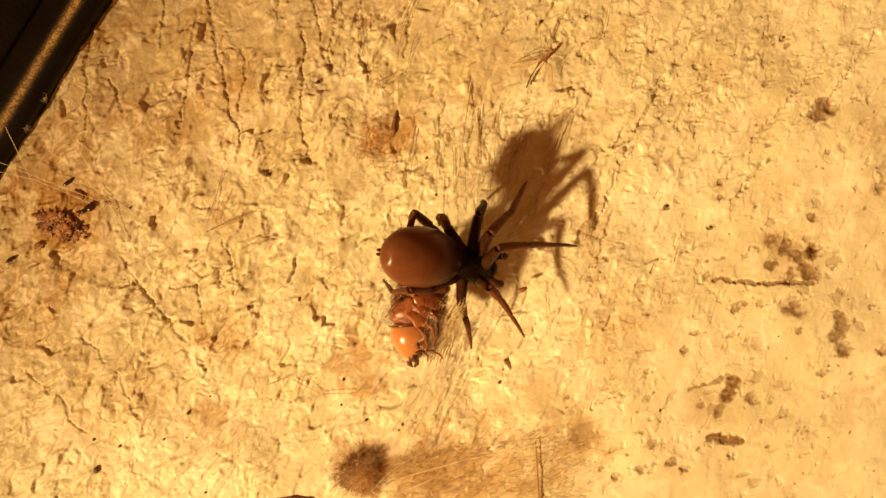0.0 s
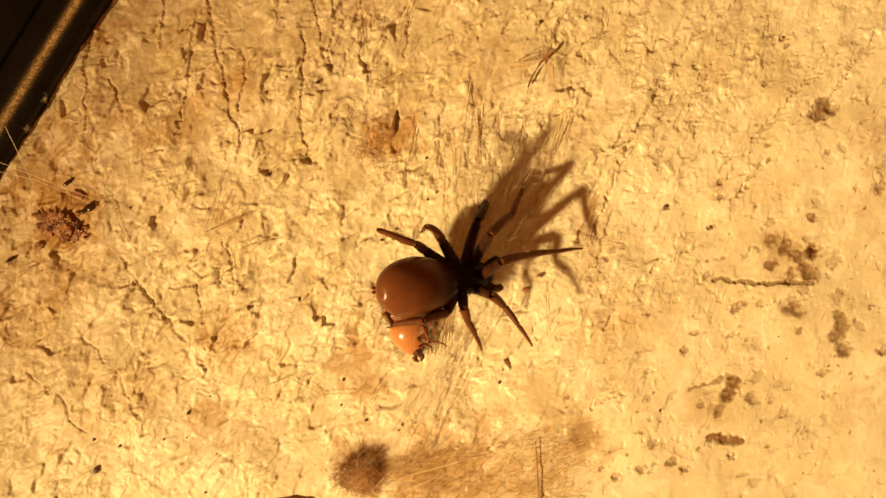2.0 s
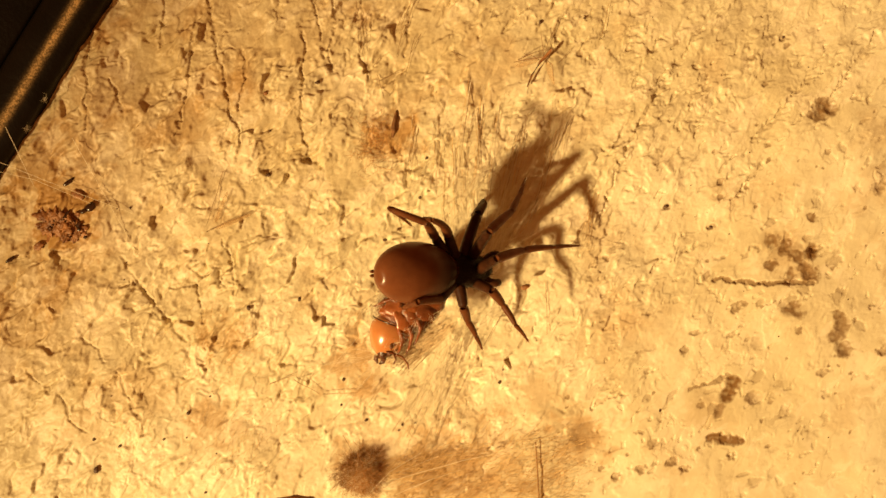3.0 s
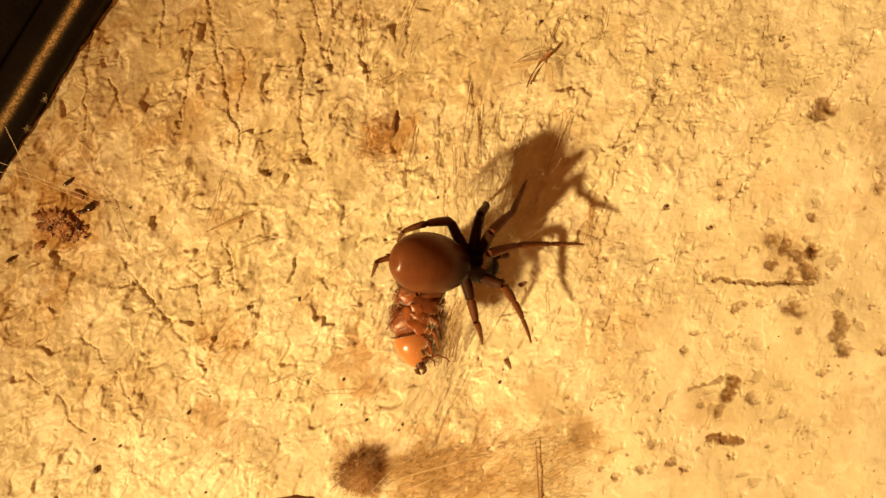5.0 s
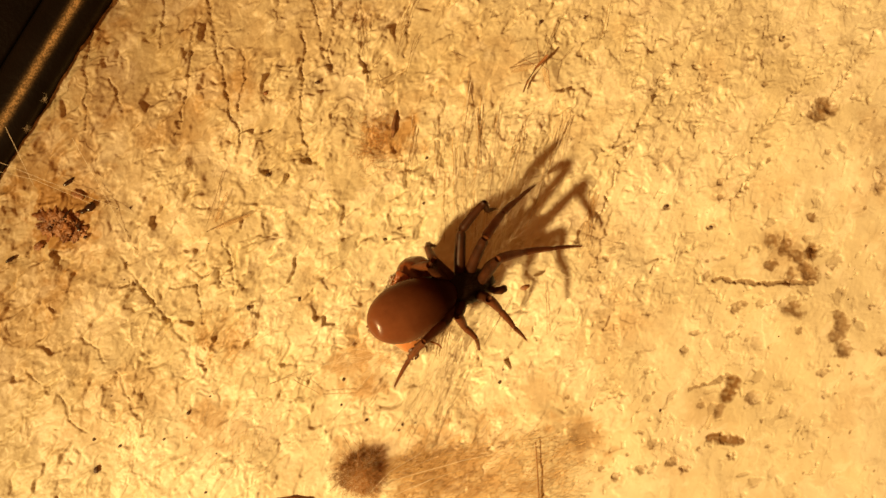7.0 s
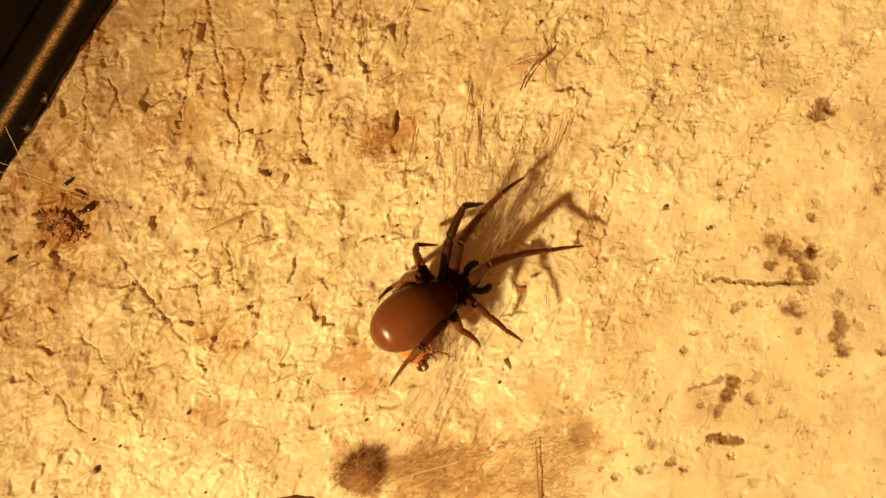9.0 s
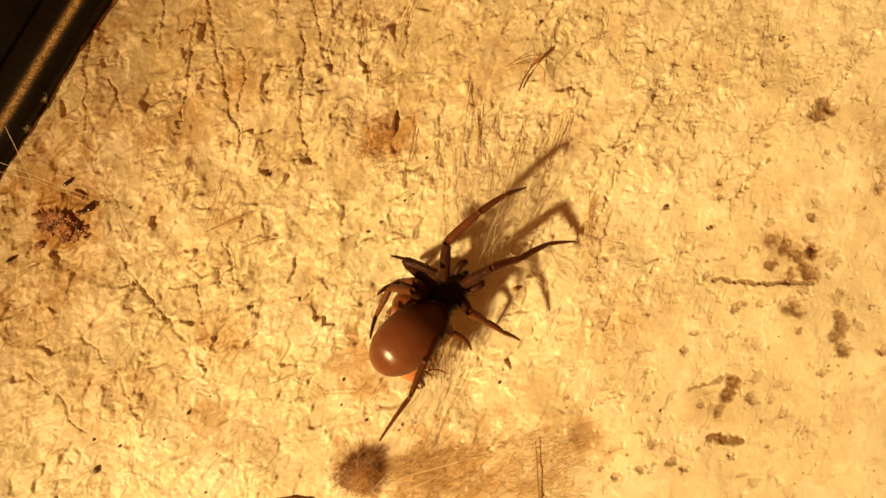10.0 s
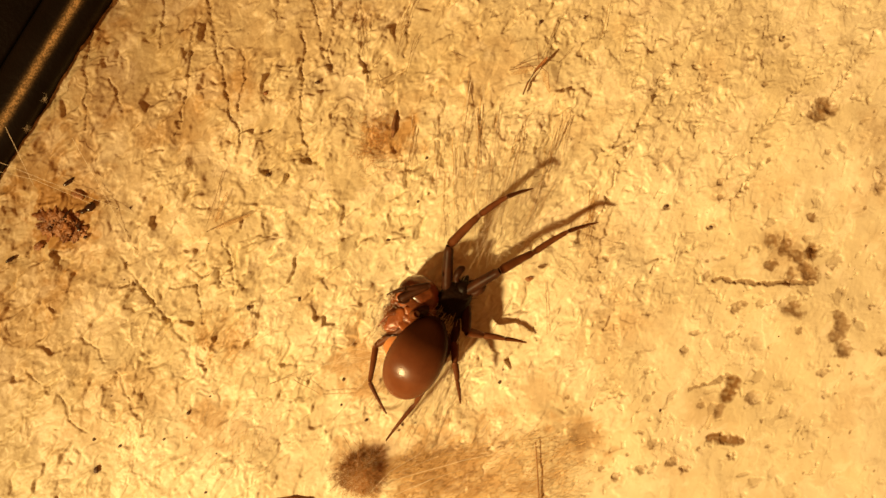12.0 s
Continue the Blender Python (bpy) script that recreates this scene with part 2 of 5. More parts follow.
        # Random pale patches, plus the lamp's bleaching painted in towards the lower right.
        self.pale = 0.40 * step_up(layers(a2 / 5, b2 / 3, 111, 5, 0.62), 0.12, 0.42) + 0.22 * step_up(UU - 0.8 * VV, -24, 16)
        # old is the lamp's falloff painted in: a darker wash towards the upper left.
        old = step_up(-0.75 * UU + 0.9 * VV, 0, 34)
        self.stain_and_falloff = np.clip(0.32 * step_up(layers(UU / 9, VV / 9, 61, 4, 0.6), 0.12, 0.55) + old * (0.36 + 0.26 * layers(UU / 4, VV / 4, 65, 4, 0.6)), 0, 1)

    def window(self, u0, u1, v0, v1):
        i0, i1 = np.searchsorted(VV[:, 0], (v0, v1))
        j0, j1 = np.searchsorted(UU[0], (u0, u1))
        return slice(i0, i1), slice(j0, j1)

    def crack(self, *uv, wide=0.22, deep=0.22, dirt=0.5, even=False):
        pts = [on_wall(uv[i], uv[i + 1]) for i in range(0, len(uv), 2)]
        for (a, b), (c, d) in zip(pts, pts[1:]):
            w = self.window(min(a, c) - 1.6, max(a, c) + 1.6, min(b, d) - 1.6, max(b, d) + 1.6)
            jag = 0.13 * layers(UU[w] / 0.5, VV[w] / 0.5, 201, 3)
            x, y = UU[w] + 0.6 * (self.wu[w] - UU[w]) + jag, VV[w] + 0.6 * (self.wv[w] - VV[w]) - jag
            q = np.clip(((x - a) * (c - a) + (y - b) * (d - b)) / ((c - a) ** 2 + (d - b) ** 2), 0, 1)
            r = np.hypot(x - a - q * (c - a), y - b - q * (d - b))
            wide_here = wide * (0.35 + 1.1 * np.clip(0.5 + 1.3 * layers(UU[w] / 0.9, VV[w] / 0.9, 5, 3), 0, 1))
            if even:
                wide_here = wide * (0.85 + 0.3 * lattice(x / 1.3, y / 1.3, 6))
            near = 1 - step_up(r + 0.10 * layers(UU[w] / 0.4, VV[w] / 0.4, 8, 2), (0.45 if even else 0.2) * wide_here, wide_here)
            self.h[w] -= deep * near * 0.7
            self.dirt[w] = np.maximum(self.dirt[w], dirt * near * np.clip((1.2 if even else 0.85) + 0.8 * lattice(x / 0.45, y / 0.45, 9), 0, 1))

    def pit(self, u, v, r, deep, squash=1.0, turn=0.0, dirt=0.35, seed=0, ragged=0.8):
        a, b = on_wall(u, v)
        r *= 0.05
        w = self.window(a - 2.4 * r, a + 2.4 * r, b - 2.4 * r, b + 2.4 * r)
        c, s = math.cos(radians(turn)), math.sin(radians(turn))
        x, y = UU[w] - a, VV[w] - b
        p, q = (x * c + y * s), (-x * s + y * c) / squash
        ring = np.hypot(p, q) / r + ragged * layers(x / r * 0.8 + a, y / r * 0.8 + b, 71 + seed, 4, 0.55)
        hole = 1 - step_up(ring, 0.1, 1.05)
        self.h[w] -= 0.42 * deep * hole
        # Dark fill of the pit: part dirt, part shading painted into the colour.
        self.dirt[w] = np.maximum(self.dirt[w], dirt * (1 - step_up(ring, 0.6, 1.0)) * np.clip(0.85 + 0.8 * lattice(x / 0.5, y / 0.5, 77), 0, 1))

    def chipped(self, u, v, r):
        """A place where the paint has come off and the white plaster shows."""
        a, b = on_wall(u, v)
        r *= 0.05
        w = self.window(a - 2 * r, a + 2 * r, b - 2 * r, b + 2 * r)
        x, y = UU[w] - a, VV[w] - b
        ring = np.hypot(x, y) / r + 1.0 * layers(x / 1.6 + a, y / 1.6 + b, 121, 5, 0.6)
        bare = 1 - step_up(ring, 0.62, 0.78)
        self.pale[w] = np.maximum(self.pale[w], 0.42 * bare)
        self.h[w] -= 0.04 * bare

    def smear(self, u, v, r, strength, squash=1.0, turn=0.0):
        a, b = on_wall(u, v)
        r *= 0.05
        w = self.window(a - 2.2 * r, a + 2.2 * r, b - 2.2 * r, b + 2.2 * r)
        c, s = math.cos(radians(turn)), math.sin(radians(turn))
        x, y = UU[w] - a, VV[w] - b
        ring = np.hypot(x * c + y * s, (-x * s + y * c) / squash) / r
        ring = ring + 0.8 * layers(x / 1.7 + a, y / 1.7 + b, 81, 4, 0.6)
        self.stain_and_falloff[w] = np.clip(self.stain_and_falloff[w] + strength * (1 - step_up(ring, 0.2, 1.15)), 0, 0.95)


def build_wall():
    p = Plaster()
    for line in ((368, -10, 375, 60, 382, 95, 392, 120, 400, 165, 408, 205, 425, 230, 430, 250),
                 (345, 40, 340, 90, 335, 130, 325, 170, 318, 215, 312, 240),
                 (155, 75, 155, 150, 157, 230), (290, 0, 288, 40, 283, 80), (430, 90, 432, 140, 425, 195),
                 (537, 60, 537, 110, 535, 160, 530, 210, 540, 250, 545, 290)):
        p.crack(*line, wide=0.19, deep=0.24, dirt=0.42)
    for line in ((197, 140, 210, 170, 218, 200), (550, 0, 560, 30, 570, 70), (590, 0, 590, 50, 582, 100, 585, 125),
                 (640, 0, 645, 50, 640, 100, 650, 140), (725, 15, 720, 60, 718, 100), (345, 500, 352, 530, 360, 570),
                 (395, 420, 405, 460, 415, 520), (370, 480, 345, 505, 300, 515), (845, 190, 850, 240, 842, 290)):
        p.crack(*line, wide=0.16, deep=0.18, dirt=0.40)
    for line in ((222, 470, 235, 500, 250, 515, 270, 535), (0, 480, 45, 450, 65, 430), (145, 600, 170, 620, 185, 640),
                 (50, 660, 70, 675, 95, 685), (210, 660, 225, 700, 250, 740), (110, 700, 130, 745, 150, 765),
                 (215, 455, 250, 515, 290, 560, 330, 605), (330, 470, 360, 490, 395, 470), (735, 210, 725, 250), (930, 220, 915, 270, 900, 300), (1075, 10, 1065, 70, 1045, 110)):
        p.crack(*line, wide=0.22, deep=0.16, dirt=0.28)
    for line in ((1240, 50, 1200, 110, 1160, 170, 1130, 220, 1110, 260, 1075, 350, 1050, 400),
                 (1345, 290, 1310, 340, 1295, 352), (1450, 130, 1400, 170, 1330, 250), (1550, 60, 1500, 130, 1465, 180),
                 (1050, 720, 1100, 695), (1000, 20, 980, 80, 970, 110)):
        p.crack(*line, wide=0.28, deep=0.20, dirt=0.32)
    p.crack(1262, 494, 1300, 497, 1345, 497, 1395, 500, 1440, 499, wide=0.30, deep=0.20, dirt=0.75, even=True)
    rng = np.random.RandomState(5)
    for k in range(46):
        p.pit(1040 + 560 * rng.rand(), 60 + 830 * rng.rand(), 6 + 12 * rng.rand() ** 2, 0.12, 0.5 + 0.5 * rng.rand(), 60 * rng.rand(), 0.12 + 0.22 * rng.rand(), k % 7)
    for k in range(340):
        u, v = rng.rand() * 1900 - 160, rng.rand() * 1200 - 160
        dense = 0.25 + 0.75 * (u > 1000)
        if rng.rand() < dense:
            p.pit(u, v, 3.0 + 5 * rng.rand() ** 2, 0.08 + 0.16 * rng.rand(), 0.4 + 0.6 * rng.rand(), 20 + 50 * rng.rand(), 0.30 + 0.42 * (u > 1000), k % 7)
    p.crack(1222, 694, 1250, 678, 1285, 668, 1303, 668, wide=0.30, deep=0.10, dirt=0.6, even=True)
    for u, v, r, squash, turn, dirt in ((1301, 678, 20, 0.8, -30, 0.95), (1290, 700, 26, 0.6, 60, 0.95), (1274, 726, 20, 0.55, 55, 0.75), (1456, 191, 25, 0.75, 15, 0.9), (1470, 196, 14, 0.9, 0, 0.75),
                                        (1438, 446, 20, 0.7, 70, 0.95), (1432, 486, 19, 0.8, 40, 0.85), (1400, 436, 30, 0.5, -10, 0.45), (1402, 546, 30, 0.6, 10, 0.35), (1490, 586, 28, 0.6, 75, 0.75),
                                        (1494, 616, 18, 0.8, 0, 0.5), (1338, 704, 20, 0.7, 0, 0.4), (1030, 770, 34, 0.8, 40, 0.35)):
        p.pit(u, v, r, 0.4, squash, turn, dirt, int(u) % 5, 0.35)
    for u, v, r, deep in ((1330, 706, 14, 0.2), (1365, 712, 8, 0.2), (1240, 720, 9, 0.2)):
        p.pit(u, v, r, 0.6 * deep, 0.9, 30, 0.6, int(u) % 5)
    for u, v, r, deep in ((1368, 425, 16, 0.3), (1390, 436, 22, 0.5), (1412, 452, 20, 0.5), (1438, 440, 16, 0.6), (1420, 476, 20, 0.6), (1400, 492, 20, 0.4), (1440, 490, 14, 0.4),
                          (1362, 470, 14, 0.3), (1400, 545, 24, 0.3), (1435, 385, 12, 0.5)):
        p.pit(u, v, r, 0.45 * deep, 0.9, 10, 0.85, int(u) % 5)
    for u, v, r, deep in ((1488, 558, 13, 0.4), (1490, 580, 20, 0.5), (1478, 600, 15, 0.4), (1496, 620, 18, 0.5), (1444, 181, 12, 0.5), (1463, 190, 16, 0.7), (1450, 204, 15, 0.6), (1430, 204, 9, 0.3)):
        p.pit(u, v, r, 0.35 * deep, 0.9, 10, 0.8, int(u) % 5)
    for u, v, r, deep in ((1388, 66, 9, 0.5), (1260, 401, 10, 0.5), (1180, 365, 10, 0.5), (1305, 545, 14, 0.4), (1250, 490, 12, 0.4),
                          (1210, 620, 12, 0.4), (1190, 818, 14, 0.5), (1212, 830, 12, 0.5), (1132, 830, 14, 0.4), (1090, 846, 14, 0.5),
                          (1560, 330, 22, 0.6), (1565, 620, 16, 0.6), (1352, 150, 8, 0.4), (1462, 270, 9, 0.4), (1275, 322, 9, 0.4),
                          (1025, 95, 10, 0.4), (585, 120, 11, 0.4), (500, 53, 11, 0.3), (498, 114, 12, 0.3)):
        p.pit(u, v, r, deep, 0.7, 35, 0.6, int(u) % 5)
    for u, v, r, deep in ((1155, 90, 16, 0.4), (1110, 90, 9, 0.4), (1090, 258, 16, 0.4), (1230, 590, 12, 0.3), (1445, 440, 20, 0.7),
                          (1130, 765, 12, 0.3), (1360, 790, 9, 0.3), (1460, 660, 16, 0.3), (1145, 555, 10, 0.3)):
        p.pit(u, v, r, deep, 0.45, 12, 0.5, int(u) % 5)
    p.crack(1258, 777, 1284, 779, 1312, 781, wide=0.55, deep=0.16, dirt=0.95, even=True)
    p.pit(1296, 808, 10, 0.5, 1.0, 0, 0.5)
    for u, v, r, strength in ((112, 395, 70, 0.9), (690, 240, 66, 0.75), (640, 640, 80, 0.85), (400, 605, 60, 0.65), (372, 740, 62, 0.65),
                              (1030, 770, 62, 0.85), (850, 835, 135, 0.65), (640, 820, 60, 0.75), (1395, 450, 60, 0.45),
                              (100, 300, 120, 0.30), (60, 560, 150, 0.18), (760, 850, 120, 0.6), (950, 690, 62, 0.45), (1130, 560, 70, 0.30)):
        p.smear(u, v, r, strength)
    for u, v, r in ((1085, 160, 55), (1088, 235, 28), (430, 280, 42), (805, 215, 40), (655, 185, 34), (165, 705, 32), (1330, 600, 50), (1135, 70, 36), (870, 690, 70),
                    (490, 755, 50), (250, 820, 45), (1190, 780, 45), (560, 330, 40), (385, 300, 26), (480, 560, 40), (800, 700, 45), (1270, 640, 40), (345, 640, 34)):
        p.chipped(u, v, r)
    rows, cols = UU.shape
    front = np.stack((UU, -p.h, VV), -1).reshape(-1, 3) * MM
    k = np.arange(rows * cols).reshape(rows, cols)
    quads = np.stack((k[:-1, :-1], k[:-1, 1:], k[1:, 1:], k[1:, :-1]), -1).reshape(-1, 4)
    rim = np.concatenate((k[0], k[1:, -1], k[-1, -2::-1], k[-2:0:-1, 0]))
    back = front[rim].copy()
    back[:, 1] = 0.02
    n, m = len(front), len(rim)
    r = np.arange(m)
    sides = np.stack((rim[r], n + r, n + (r + 1) % m, rim[(r + 1) % m]), -1)
    verts, faces = np.concatenate((front, back)), np.concatenate((quads, sides))
    me = bpy.data.meshes.new("wall")
    me.vertices.add(len(verts))
    me.vertices.foreach_set("co", verts.ravel())
    me.loops.add(faces.size)
    me.loops.foreach_set("vertex_index", faces.ravel())
    me.polygons.add(len(faces))
    me.polygons.foreach_set("loop_start", np.arange(len(faces)) * 4)
    me.polygons.foreach_set("use_smooth", [True] * len(faces))
    me.update(calc_edges=True)
    for name, values in (("dirt", p.dirt), ("stain_and_falloff", p.stain_and_falloff), ("pale", p.pale), ("grain", p.grain)):
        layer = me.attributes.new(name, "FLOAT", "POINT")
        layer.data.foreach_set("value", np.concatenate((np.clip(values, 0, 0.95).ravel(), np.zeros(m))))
    me.materials.append(LIMEWASH)
    return tagged(new("wall", me), "rough cream limewashed wall with cracks, flakes, pits and stains", "wall", kind="structure"), p


WALL, RELIEF = build_wall()


def wall_around():
    """The rest of the plain wall, beyond the lit patch."""
    w, d = (46.45 * MM, 29.2 * MM), (1.5, 1.2)
    verts = []
    for y in (0.0, 0.2):
        for a, b in (w, d):
            verts += [(sx * a, y, sz * b) for sx, sz in ((-1, -1), (1, -1), (1, 1), (-1, 1))]
    faces = []
    for k in range(4):
        n = (k + 1) % 4
        faces += [(k, 4 + k, 4 + n, n), (8 + n, 12 + n, 12 + k, 8 + k), (4 + k, 12 + k, 12 + n, 4 + n), (n, 8 + n, 8 + k, k)]
    faces.append((8, 9, 10, 11))
    ob = new("wall_around", mesh_of("wall_around", verts, faces, False))
    ob.data.materials.append(LIMEWASH)
    tagged(ob, "plain cream limewashed wall round the lit patch", "wall", kind="structure")


wall_around()


def ground(u, v):
    """How far the plaster stands out at a place, in mm."""
    a, b = on_wall(u, v)
    i = int(np.clip(round((b + 29.25) / STEP), 0, UU.shape[0] - 1))
    j = int(np.clip(round((a + 46.5) / STEP), 0, UU.shape[1] - 1))
    return float(RELIEF.h[i, j])


def lying(u, v, lift=0.0):
    return spot(u, v, ground(u, v) + lift)


# ---- the black frame at the wall's edge ----
def frame_piece(name, profile, parent, a, b, side, dusty):
    verts, faces, glint = [], [], []
    n = len(profile)
    for k in range(161):
        q = a + (b - a) * (k / 160 * 1.6 - 0.3)
        for s, h in profile:
            p = q + side * (s * MM) + Vector((0, -h * MM, 0))
            grain = noise.noise(p * 5000) * 0.35 + noise.noise(p * 900) * 0.25
            verts.append(p)
            # dusty turns on the painted highlight, a narrow band along the crest.
            glint.append(max(0.0, math.exp(-((s - 1.55) / 0.30) ** 2) * (1.0 + 1.2 * grain)) if dusty else 0.0)
    for k in range(160):
        for i in range(n - 1):
            faces.append((k * n + i, k * n + i + 1, (k + 1) * n + i + 1, (k + 1) * n + i))
    faces += [tuple(range(n)), tuple(reversed(range(160 * n, 161 * n)))]
    ob = part(name, (verts, faces), BLACK, parent)
    ob.data.attributes.new("glint", "FLOAT", "POINT").data.foreach_set("value", glint)
    return ob


def black_frame():
    a, b = spot(220, -36, 0), spot(-120, 514, 0)
    d = (b - a).normalized()
    side = Vector((-d.z, 0, d.x))
    if side.x > 0:
        side = -side
    root = tagged(new("metal_frame"), "glossy black metal frame edge with a rounded bead and a painted highlight", "frame")
    bead = [(0, -1.2)] + [(2.3 - 2.3 * math.cos(w), 0.9 + 1.1 * math.sin(w)) for w in np.linspace(0, math.pi, 33)] + [(4.6, -1.2)]
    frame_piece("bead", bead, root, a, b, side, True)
    frame_piece("panel", [(4.62, -1.2), (4.62, 1.0), (4.9, 1.3), (16, 1.3), (16, -1.2)], root, a, b, side, False)
    return root


FRAME_BAR = black_frame()


# ---- the spider ----
PX = 0.0453
LENGTHS = {"A": (4.4, 3.5, 3.4, 3.2), "B": (4.4, 3.6, 2.7, 3.0), "C": (3.0, 2.6, 1.9, 2.2), "D": (3.2, 3.1, 3.1, 3.0),
           "E": (3.9, 2.9, 2.0, 2.0), "F": (2.4, 2.0, 1.9, 2.1), "G": (2.0, 1.8, 1.5, 1.9), "H": (3.0, 3.0, 2.9, 4.1)}
BENDS = {"A": (1, -1, -1, -1), "B": (1, -1, -1, -1), "C": (1, 1, 1, -1), "D": (1, 1, 0.2, -1),
         "E": (1, -1, -1, -1), "F": (1, -1, -1, -1), "G": (1, -1, -1, -1), "H": (1, 1, -1, -1)}
SETTLED = {"C": (1, -1, -1, 1), "D": (1, -1, -1, 1), "E": (0.5, 0.2, -1, -1)}
HIPS = {"A": (16, 4), "E": (-14, -22), "B": (4, -20), "F": (8, 22), "C": (-30, -22), "G": (-26, 23), "D": (-40, -18), "H": (-38, 22)}
NAMES = ("leg", "tibia", "metatarsus", "tarsus")
THICK = (0.44, 0.37, 0.27, 0.19)


def limb(length, r0, r1, seed):
    pts, radii = [], []
    for i in range(10):
        q = i / 9
        pts.append((q * length * MM, 0, 0.05 * MM * math.sin(math.pi * q)))
        swell = 1 + 0.16 * math.sin(math.pi * q) + (0.08 if i in (1, 8) else 0)
        radii.append((r0 + (r1 - r0) * q) * swell * MM * (0.78 if i in (0, 9) else 1))
    shape = tube(pts, radii, 10)
    rng = random.Random(seed)
    hairs = []
    for k in range(int(16 * length)):
        q, w = rng.random(), rng.random() * 2 * math.pi
        r = r0 + (r1 - r0) * q
        base = Vector((q * length, r * 0.9 * math.cos(w), r * 0.9 * math.sin(w))) * MM
        tip = base + Vector((0.22, 0.26 * math.cos(w), 0.26 * math.sin(w))) * MM * (0.5 + 0.5 * rng.random())
        hairs.append(tube((base, tip), (0.012 * MM, 0.004 * MM), 3))
    return joined(shape, *hairs)


def build_spider():
    root = new("spider")
    tagged(root, "brown cobweb spider with a glossy round abdomen, wrapping its prey", "spider")
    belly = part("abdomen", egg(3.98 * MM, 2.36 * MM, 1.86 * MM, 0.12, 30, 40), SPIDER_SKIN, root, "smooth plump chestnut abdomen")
    part("spinnerets", joined(*(moved(egg(0.30 * MM, 0.14 * MM, 0.14 * MM, 0, 8, 8), pose(-3.6 * MM, y * MM, -0.95 * MM)) for y in (-0.16, 0.16))),
         LEG_SKIN, belly)
    front = joined(moved(egg(2.35 * MM, 1.42 * MM, 0.95 * MM, 0.02, 20, 24), pose(-0.35 * MM, 0, 0)), moved(egg(0.8 * MM, 0.75 * MM, 0.7 * MM, 0, 12, 16), pose(1.3 * MM, 0, 0.12 * MM)))
    rng = random.Random(8)
    coat = []
    for k in range(420):
        w, q = rng.uniform(0, 6.3), rng.uniform(-1, 1)
        c = math.sqrt(1 - q * q)
        n = Vector((q, c * math.cos(w), c * math.sin(w)))
        base = Vector((2.3 * n.x - 0.35, 1.4 * n.y, 0.93 * n.z)) * MM
        coat.append(tube((base, base + (n * 0.32 + Vector((0.25, rng.gauss(0, 0.1), rng.gauss(0, 0.1)))) * MM * rng.uniform(0.6, 1.3)), (0.016 * MM, 0.004 * MM), 3))
    front = joined(front, *coat)
    part("cephalothorax", front, CARAPACE, root, "dark brown shining head and breast")
    for s in (-1, 1):
        part("chelicera", moved(egg(0.55 * MM, 0.3 * MM, 0.34 * MM, 0.1, 10, 12), pose(1.95 * MM, 0.32 * s * MM, -0.35 * MM, 0, 40, 0)), CARAPACE, root)
        part("palp", tube([Vector(q) * MM for q in ((1.3, 0.6 * s, 0), (1.7, 1.05 * s, 0.4), (2.2, 1.2 * s, 0.5), (2.55, 1.15 * s, 0.4), (2.75, 1.05 * s, 0.2))],
                          [r * MM for r in (0.22, 0.30, 0.34, 0.33, 0.2)], 10), FEMUR_SKIN, root)
    for f, s in HIPS.values():
        part("coxa", moved(egg(0.55 * MM, 0.34 * MM, 0.34 * MM, 0, 10, 12), pose(f * 0.8 * PX * MM, -s * 0.8 * PX * MM, -0.1 * MM, 0, 0, math.degrees(math.atan2(-s, f)))), CARAPACE, root)
    legs = {}
    for name, sizes in LENGTHS.items():
        chain = []
        for i, length in enumerate(sizes):
            r1 = THICK[i + 1] * 0.95 if i < 3 else 0.07
            chain.append(part(NAMES[i], limb(length, THICK[i], r1, i), LEG_SKIN if i and name != "E" else FEMUR_SKIN, chain[0] if chain else root))
        legs[name] = chain
    return root, belly, legs


SPIDER, ABDOMEN, LEGS = build_spider()


